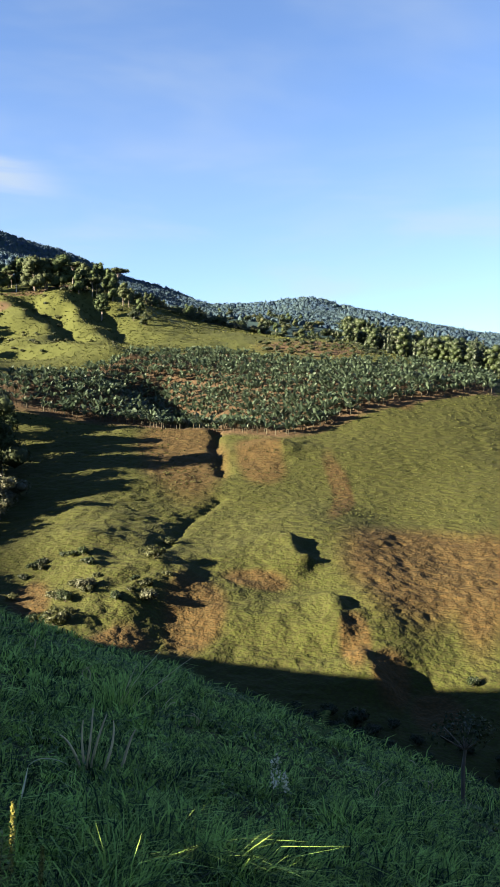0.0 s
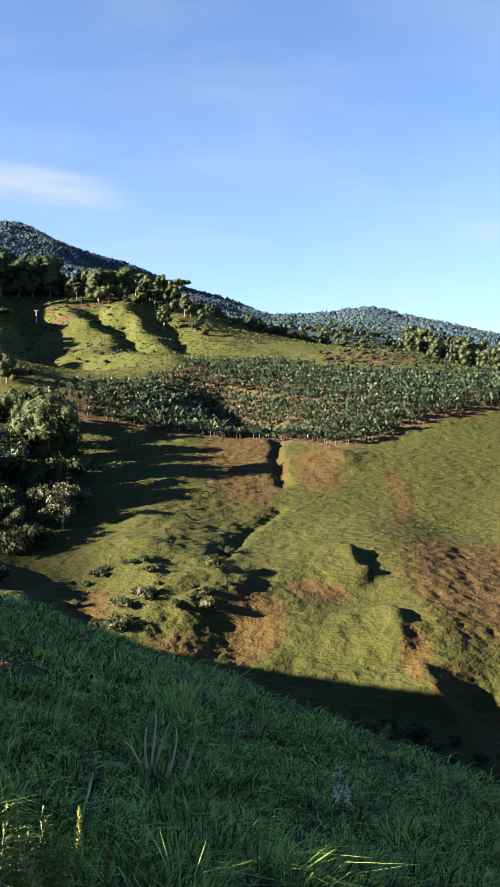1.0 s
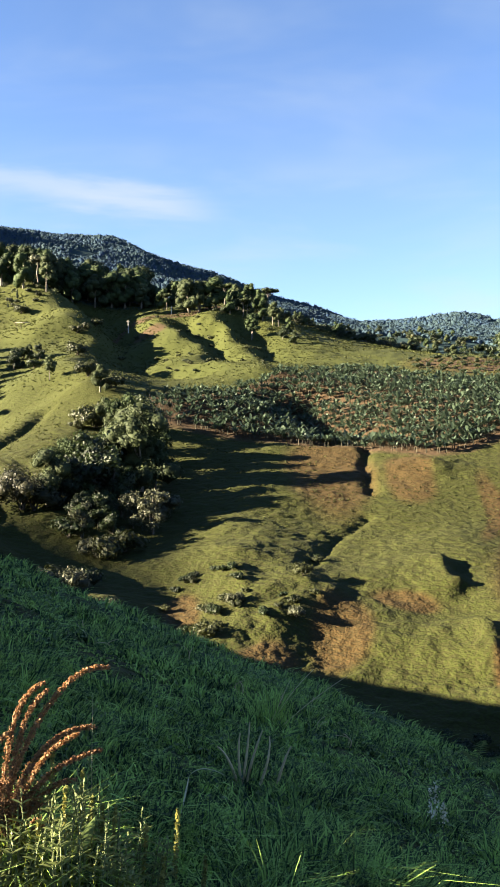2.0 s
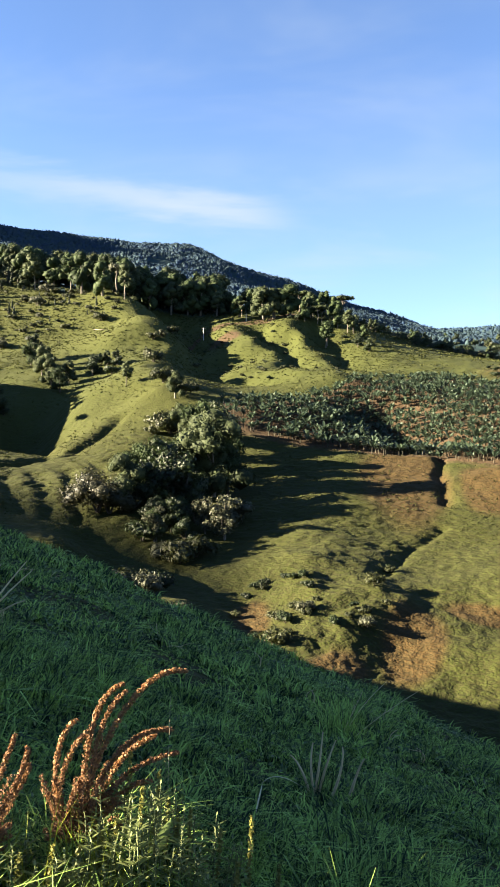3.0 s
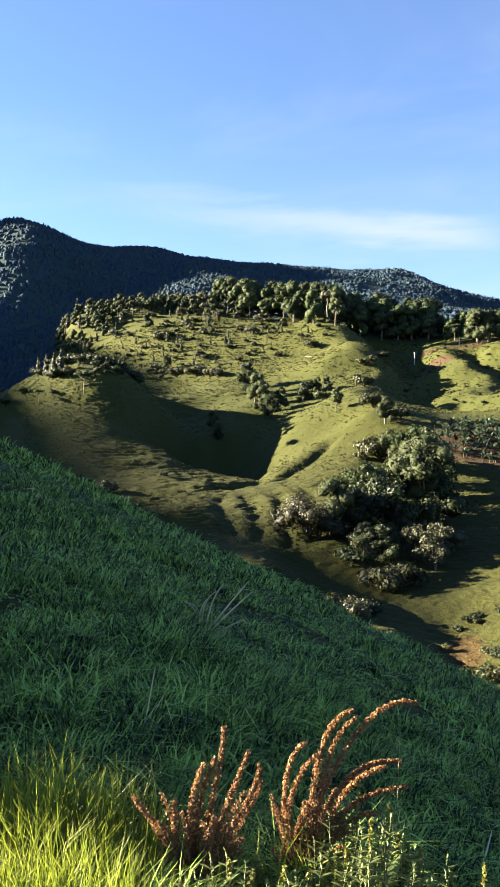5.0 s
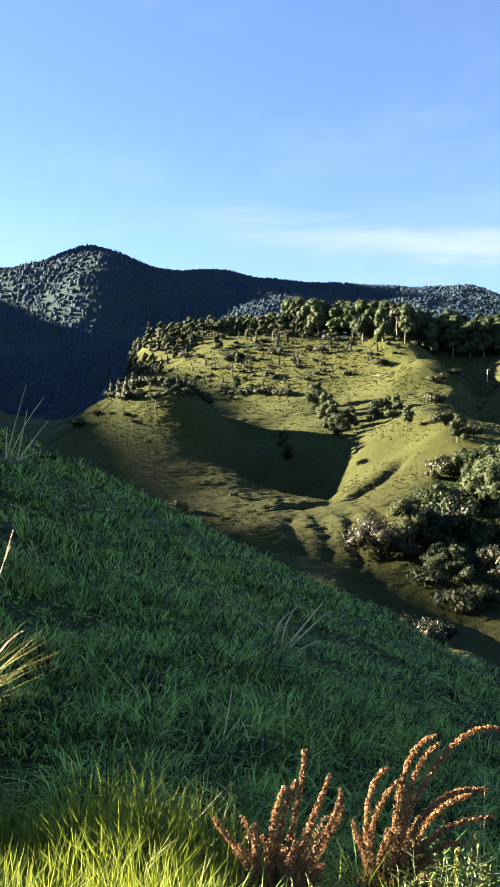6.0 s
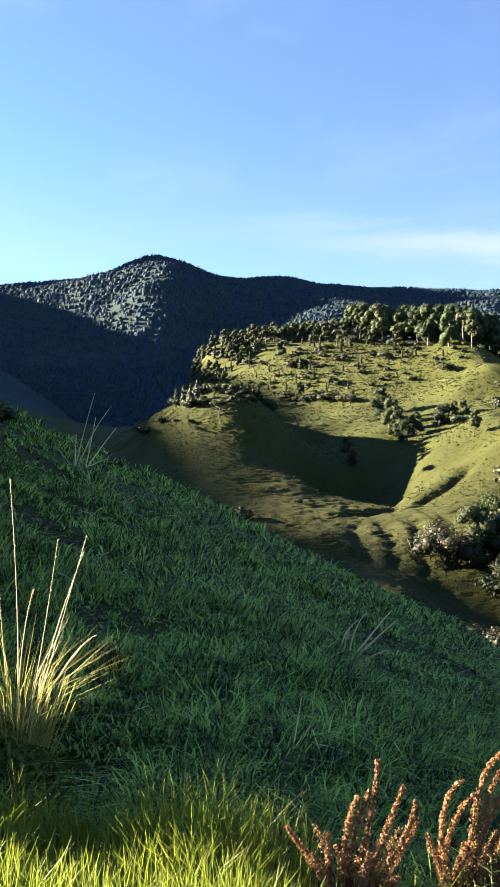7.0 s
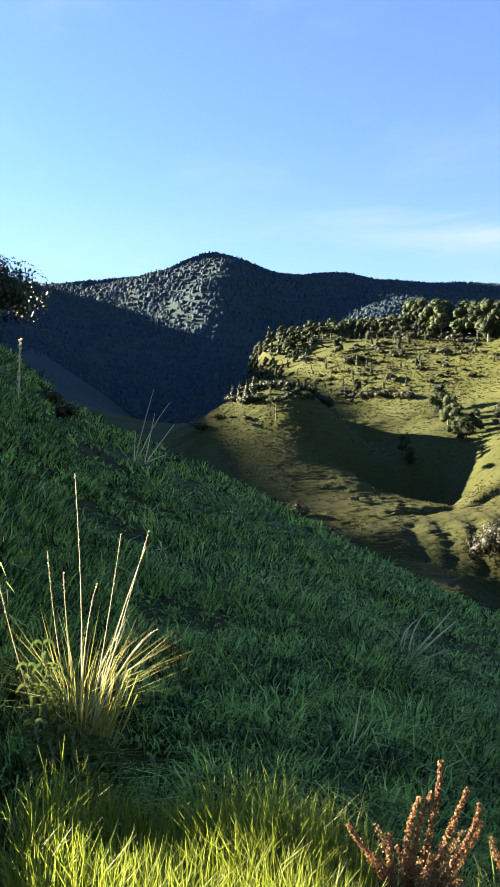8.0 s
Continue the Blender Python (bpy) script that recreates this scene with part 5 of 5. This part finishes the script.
def stalks_tuft(name, label, bearing, reach, stalks, thick, mat, blades=0, blade_h=.3, blade_mat=None, spread=.12):
    """A tuft of grass with some tall stalks: stalks are lines of (side, away, up)."""
    foot = thing_at(name, label, "grass tuft", bearing, reach, "grass tufts")
    for ways in stalks:
        seed_stalk("seed_stalk", foot, bearing, ways, thick, 26, .006, mat, mat, .72, .004)
    if blades:
        a, d = rng.uniform(0, 6.28, blades), rng.uniform(0, spread, blades)
        h = blade_h * rng.uniform(.5, 1.15, blades)
        part("tuft", mesh_of("tuft", *blades_at(d * np.cos(a), d * np.sin(a), np.full(blades, -.02), h, rng.uniform(.003, .007, blades), rng.uniform(.15, .85, blades), a + rng.normal(size=blades) * .4), blade_mat or GRASS), foot)
    return foot


dock(-29.5, 3.0, (
    ([(0, 0, 0), (.04, 0, .25), (.13, 0, .52), (.27, 0, .66), (.41, 0, .71)], 420),
    ([(0, .02, 0), (.03, .02, .3), (.06, .02, .5), (.11, .02, .62), (.18, .02, .67)], 260),
    ([(.02, -.03, 0), (.05, -.02, .3), (.10, 0, .52), (.19, 0, .65)], 260),
    ([(-.05, .03, 0), (-.07, .02, .2), (-.06, .02, .42), (.01, .02, .55)], 190),
    ([(-.06, 0, 0), (-.06, 0, .25), (-.02, 0, .42), (.06, 0, .52)], 190),
    ([(.02, 0, 0), (.08, 0, .28), (.19, 0, .45), (.36, 0, .49)], 300),
    ([(.02, 0, 0), (.10, 0, .24), (.23, 0, .36), (.38, 0, .40)], 300),
    ([(.04, .03, 0), (.10, .03, .26), (.19, .03, .40), (.30, .03, .46)], 240),
    ([(.02, 0, 0), (.08, 0, .18), (.18, 0, .28), (.28, 0, .30)], 240),
    ([(0, -.03, 0), (.03, -.04, .14), (.06, -.04, .25), (.09, -.03, .33)], 260),
    ([(0, .03, 0), (-.02, .04, .14), (-.01, .04, .24), (.03, .03, .33)], 260),
    ([(.02, .0, 0), (.06, .0, .12), (.11, .0, .2), (.16, .0, .24)], 240),
), (([(.23, -.12, .03), (.27, -.14, .12), (.34, -.13, .22)], .034), ([(.12, -.05, -.02), (.18, -.06, .06), (.25, -.05, .13)], .045), ([(-.02, -.03, 0), (-.1, -.05, .08), (-.16, -.05, .07)], .035)), "tall dock plant with arching rust-red seed stalks in the sun")
dock(-37.2, 2.85, (
    ([(0, 0, 0), (.04, 0, .25), (.08, 0, .45), (.10, 0, .61)], 260),
    ([(0, 0, 0), (0, 0, .2), (.02, 0, .36), (.07, 0, .50)], 220),
    ([(0, 0, 0), (.06, 0, .2), (.13, 0, .38), (.185, 0, .52)], 220),
    ([(.02, 0, 0), (.10, 0, .2), (.19, 0, .36), (.225, 0, .47)], 220),
    ([(.02, .02, 0), (.11, .02, .18), (.20, .02, .33), (.23, .02, .40)], 180),
    ([(-.02, 0, 0), (-.02, 0, .25), (0, 0, .40), (.03, 0, .48)], 200),
    ([(0, 0, 0), (-.08, 0, .2), (-.15, 0, .3), (-.21, 0, .38)], 150),
    ([(-.02, 0, 0), (-.06, 0, .15), (-.07, 0, .28), (-.07, 0, .36)], 150),
    ([(0, -.02, 0), (.03, -.03, .12), (.05, -.03, .22), (.07, -.02, .3)], 220),
), (), "reddish-brown dock plant with upright seed stalks")

# sunlit weeds round the docks
for b, r, h in ((-27.6, 2.95, .20), (-26.4, 3.0, .30), (-25.4, 3.05, .24), (-24.2, 3.0, .30), (-23.2, 3.05, .22), (-22.0, 3.0, .26), (-20.4, 3.05, .20), (-18.8, 2.95, .2), (-28.6, 2.7, .22), (-27.0, 2.65, .24), (-25.0, 2.7, .26), (-23.6, 2.65, .22), (-21.4, 2.75, .22), (-26.8, 2.85, .26), (-24.6, 2.8, .28), (-28.0, 2.85, .2), (-22.8, 2.8, .24), (-25.8, 2.6, .3), (-20.0, 2.7, .2), (-34.8, 2.65, .18), (-33.5, 2.8, .14), (-31.5, 2.7, .15), (-30.2, 2.65, .17), (-32.4, 2.6, .16), (-36.2, 2.65, .15), (-29.2, 2.7, .16), (-37.8, 2.6, .16), (-28.4, 2.6, .18)):
    h *= 1.4
    weed = thing_at("leafy_weed", "leafy yellow-green weed in the sun by the dock plants", "weed", b, r, "leafy weeds")
    for k in range(3):
        lean = rng.uniform(-.07, .07)
        leafy_stem(weed, b, [(k * .03 - .03, 0, 0), (lean * .5 + k * .03 - .03, 0, h * .5), (lean + k * .03 - .03, rng.uniform(-.03, .03), h * rng.uniform(.75, 1.1))], 10, .055, .006, WEED_LEAF)
for b, r, h in ((-17.3, 3.1, .28), (-15.4, 3.0, .2), (-26.0, 3.0, .36), (-22.6, 3.0, .24), (-19.6, 3.0, .22), (-24.0, 2.95, .34), (-23.4, 2.9, .28), (-21.8, 2.95, .26), (-25.2, 2.9, .3), (-18.4, 2.9, .18), (-28.2, 2.75, .22), (-29.8, 2.7, .18), (-31.6, 2.65, .2), (-27.2, 2.7, .26), (-33.8, 2.65, .18), (-35.4, 2.65, .2)):
    h *= 1.3
    spike = thing_at("flowering_weed", "upright weed with a fuzzy yellowish flower spike", "weed", b, r, "flowering weeds")
    seed_stalk("flower_stalk", spike, b, [(0, 0, 0), (.01, 0, h * .5), (.02, 0, h)], .003, 170, .011, YELLOW_WEED, STEM_GREEN, .25, .014)
bent = thing_at("grass_leaf", "single broad pale grass leaf bent over at the tip", "grass", -16.9, 3.9)
broad_leaf("blade", bent, -16.9, [(0, 0, 0), (.04, 0, .13), (.07, 0, .26)], .005, FLOWER)
broad_leaf("tip", bent, -16.9, [(.07, 0, .26), (.15, 0, .29), (.26, 0, .24)], .003, FLOWER)
thread = thing_at("grass_stalk", "hair-thin upright dry grass stalk", "grass", -23.0, 3.0)
seed_stalk("stalk", thread, -23.0, [(0, 0, 0), (0, 0, .35), (.01, 0, .72)], .0015, 0, .01, STRAW, STRAW)

NETTLE = make_leaf("nettle_leaf", (0.024, 0.044, 0.0112), (0.084, 0.112, 0.0304), 0.35, 0.5, True, 4.0)
# the golden tussock with its seed stalks, and the nettle-like herb beside it
tussock = stalks_tuft("tussock_grass", "golden sunlit tussock of grass with long dry stalks", -58.4, 3.75, (
    [(0, 0, .1), (0, 0, .6), (-.03, 0, 1.15)], [(.02, 0, .1), (.09, 0, .5), (.15, 0, .91)], [(.03, 0, .1), (.14, 0, .5), (.26, 0, .92)], [(.03, 0, .1), (.13, .02, .5), (.25, 0, .86)],
    [(-.02, 0, .1), (-.09, 0, .5), (-.13, 0, .85)], [(-.01, 0, .1), (-.05, 0, .5), (-.07, 0, .77)], [(.04, 0, .15), (.18, 0, .42), (.30, 0, .53)], [(0, 0, .2), (.02, .03, .5), (.06, .02, .72)], [(-.1, .03, .0), (-.24, .03, .45), (-.32, .03, .79)], [(.02, 0, .2), (.2, 0, .44), (.27, 0, .51)]),
    .0028, STRAW, 260, .62, YELLOW_WEED, .10)
tussock.matrix_world = tussock.matrix_world @ Matrix.Scale(1.12, 4)
for b, r, h in ((-61.2, 3.6, .50), (-60.2, 3.7, .56), (-59.3, 3.6, .38), (-60.8, 3.5, .32), (-57.6, 3.6, .30), (-58.5, 3.5, .32), (-56.4, 3.6, .24)):
    herb = thing_at("leafy_herb", "nettle-like herb with pairs of pointed green leaves", "herb", b, r, "leafy herbs")
    for k in range(2):
        leafy_stem(herb, b, [(k * .05, 0, 0), (k * .05 - .02, 0, h * .5), (k * .04 - .05, 0, h * (1 - .2 * k))], 9, .075, .012, NETTLE)

# dry tufts and stalks on the shaded slope
stalks_tuft("dry_grass_tuft", "tuft of green grass with bleached dry blades", -11.9, 4.9, ([(0, 0, 0), (.03, 0, .22), (.05, 0, .42)], [(.02, 0, 0), (.07, 0, .20), (.13, 0, .37)], [(-.02, 0, 0), (-.08, 0, .18), (-.15, 0, .27)], [(.1, 0, 0), (.16, 0, .18), (.17, 0, .33)], [(.22, .05, 0), (.27, .05, .16), (.31, .05, .24)], [(0, 0, 0), (-.02, 0, .2), (-.01, 0, .35)]), .011, STRAW, 90, .26, GRASS)
stalks_tuft("tussock_grass", "dark grey-green grass tussock on the brow of the slope", -9.7, 7.5, ([(.03, 0, .1), (.12, 0, .3), (.2, 0, .48)], [(.05, 0, .1), (.22, 0, .36), (.42, 0, .58)], [(.08, 0, .0), (.4, 0, .28), (.74, 0, .52)]), .004, STRAW, 260, .5, GRASS, .2)
stalks_tuft("dry_grass_stalks", "bunch of pale dry grass stalks leaning in the turf", -34.8, 6.7, ([(0, 0, 0), (.2, 0, .25), (.36, 0, .44)], [(.02, 0, 0), (.22, 0, .2), (.40, 0, .36)], [(0, 0, 0), (.06, 0, .26), (.16, 0, .42)], [(-.02, 0, 0), (0, 0, .24), (.1, 0, .36)], [(.1, 0, 0), (.22, 0, .08), (.34, 0, .12)], [(-.05, 0, 0), (-.03, 0, .2), (.03, 0, .3)]), .0105, STRAW, 60, .3, GRASS)
stalks_tuft("dry_grass_stalks", "two thin dry stalks in the grass", -39.9, 4.2, ([(0, 0, 0), (.03, 0, .16), (.065, 0, .36)], [(.03, 0, 0), (.06, 0, .12), (.11, 0, .22)]), .006, STRAW)
stalks_tuft("dry_grass_stalks", "single curved seed stalk on the slope", -35.2, 10.5, ([(-.06, 0, 0), (0, 0, .2), (.09, 0, .3)],), .004, STRAW)
stalks_tuft("dry_grass_stalks", "pale stalks standing against the dark valley", -52.6, 15.0, ([(0, 0, 0), (.15, 0, .65), (.34, 0, 1.35)], [(.05, 0, 0), (.3, 0, .6), (.64, 0, 1.12)], [(.2, 0, 0), (.48, 0, .4), (.72, 0, .72)], [(.18, 0, 0), (.28, 0, .5), (.36, 0, .92)], [(-.05, 0, 0), (-.17, 0, .17), (-.3, 0, .34)], [(0, 0, 0), (0, 0, .3), (.02, 0, .6)], [(.2, 0, 0), (.4, 0, .1), (.56, 0, .16)]), .013, STRAW, 70, .4, GRASS, .3)
for b, r, h in ((1.9, 5.2, .40), (1.5, 5.25, .32), (2.4, 5.2, .28)):
    white = thing_at("flowering_weed", "weed with a cream-white flower spike in the grass", "weed", b, r, "white flower spikes")
    seed_stalk("flower_stalk", white, b, [(0, 0, 0), (.005, 0, h * .5), (0, 0, h)], .003, 46, .016, FLOWER, STEM_GREEN, .45, .03)
for t in range(34):
    b, r = rng.uniform(-58, 17), rng.uniform(6, 13)
    stalks_tuft("grass_tuft", "rank tuft of grass with a few bleached blades", b, r, ([(0, 0, 0), (rng.uniform(-.06, .06), 0, .1), (rng.uniform(-.14, .14), 0, rng.uniform(.1, .22))], [(.02, 0, 0), (rng.uniform(-.06, .06), 0, .1), (rng.uniform(-.16, .16), 0, rng.uniform(.08, .2))]), .003 + r * .0005, STRAW, 46, rng.uniform(.2, .32), GRASS)


def fern(bearing, reach, height):
    foot = thing_at("fern", "dark green fern frond rising over the brow", "fern", bearing, reach)
    side, away = axes(bearing)
    for lean, k in ((.25, 1.0), (-.5, .6), (.8, .55)):
        p = curve_points([(0, 0, 0), (lean * height * .4, 0, height * k * .7), (lean * height, 0, height * k)], 16)
        stem = seed_stalk("frond", foot, bearing, [(0, 0, 0), (lean * height * .4, 0, height * k * .7), (lean * height, 0, height * k)], .006, 0, .01, HERB, STEM_GREEN)
        w = height * .28 * k * np.sin(np.pi * np.linspace(.12, .98, 16))
        v, f = [], []
        for i in range(2, 16):
            for s in (1, -1):
                a = p[i]
                tip = a + np.array((s * w[i], 0, w[i] * .25))
                n = len(v)
                v += [a + np.array((0, 0, height * .022)), tip, a - np.array((0, 0, height * .022))]
                f.append((n, n + 1, n + 2))
        v = np.array(v)
        part("pinnae", mesh_of("pinnae", v[:, :1] * side + v[:, 1:2] * away + v[:, 2:] * np.array((0, 0, 1.0)), np.array(f), HERB), stem)


fern(5.0, 10.6, .42)
plant("edge_tree", -66.2, 30, 5.4, "", 1.85)
plant("edge_tree", -65.6, 27, 3.6, "", 2.3)
plant("bush", -57.4, 17, .5)
plant("bush", -58.4, 16.5, .5)
make_plant("sapling", "sapling", "thin-stemmed sapling with a small flat crown in the shade", "sapling", 1.2, "flat", 500, .032, DARK, BARK)
plant("sapling", 15.2, 9.6, 1.15)
spike = thing_at("dry_flower_spike", "tall withered flower spike on the hill", "dead flower stalk", -60.6, 12.0)
seed_stalk("stalk", spike, -60.6, [(0, 0, 0), (.01, 0, .5), (.02, 0, .95)], .012, 160, .03, STRAW, STRAW, .2, .03)


# ---- poles and a shed on the far track ----
CONCRETE = make_bark("pale_concrete", (0.295, 0.282, 0.262), (0.406, 0.394, 0.367), 2.0)
SHEET = make_bark("rusty_sheet", (0.128, 0.096, 0.072), (0.240, 0.200, 0.160), 3.0)


def utility_pole(bearing, reach, height):
    foot = thing_at("utility_pole", "pale concrete utility pole beside the farm track", "utility pole", bearing, reach, "utility poles")
    h = height
    part("pole", mesh_of("pole", *tube([(0, 0, -.5), (0, 0, h * .5), (0, 0, h)], [.26, .22, .17], 8), CONCRETE, True), foot)
    part("crossarm", mesh_of("crossarm", *tube([(-.9, .1, h - .5), (0, .1, h - .48), (.9, .1, h - .5)], [.07, .07, .07], 4), SHEET), foot)
    for x in (-.8, .8):
        part("insulator", mesh_of("insulator", *tube([(x, .1, h - .45), (x, .1, h - .32), (x, .1, h - .2)], [.05, .08, .04], 6), CONCRETE), foot)


utility_pole(-18.9, 411, 6.2)
utility_pole(-15.9, 424, 4.0)


def cattle_shed(bearing, reach):
    foot = thing_at("cattle_shed", "low open shed with a rusty sheet roof on the pasture", "shed", bearing, reach)
    for x in (-3, -1, 1, 3):
        part("post", mesh_of("post", *tube([(x, 0, -.4), (x, 0, .8), (x, 0, 1.7)], [.1, .1, .1], 5), BARK_DARK), foot)
    v = np.array([(sx * 3.4, sy * 1.6, 1.7 + (.5 if sy > 0 else 0) + dz) for dz in (0, .08) for sx in (-1, 1) for sy in (-1, 1)], float)
    f = np.array([(0, 2, 3, 1), (4, 5, 7, 6), (0, 1, 5, 4), (2, 6, 7, 3), (0, 4, 6, 2), (1, 3, 7, 5)])
    part("roof", mesh_of("roof", v, f, SHEET), foot)


cattle_shed(-26.0, 378)
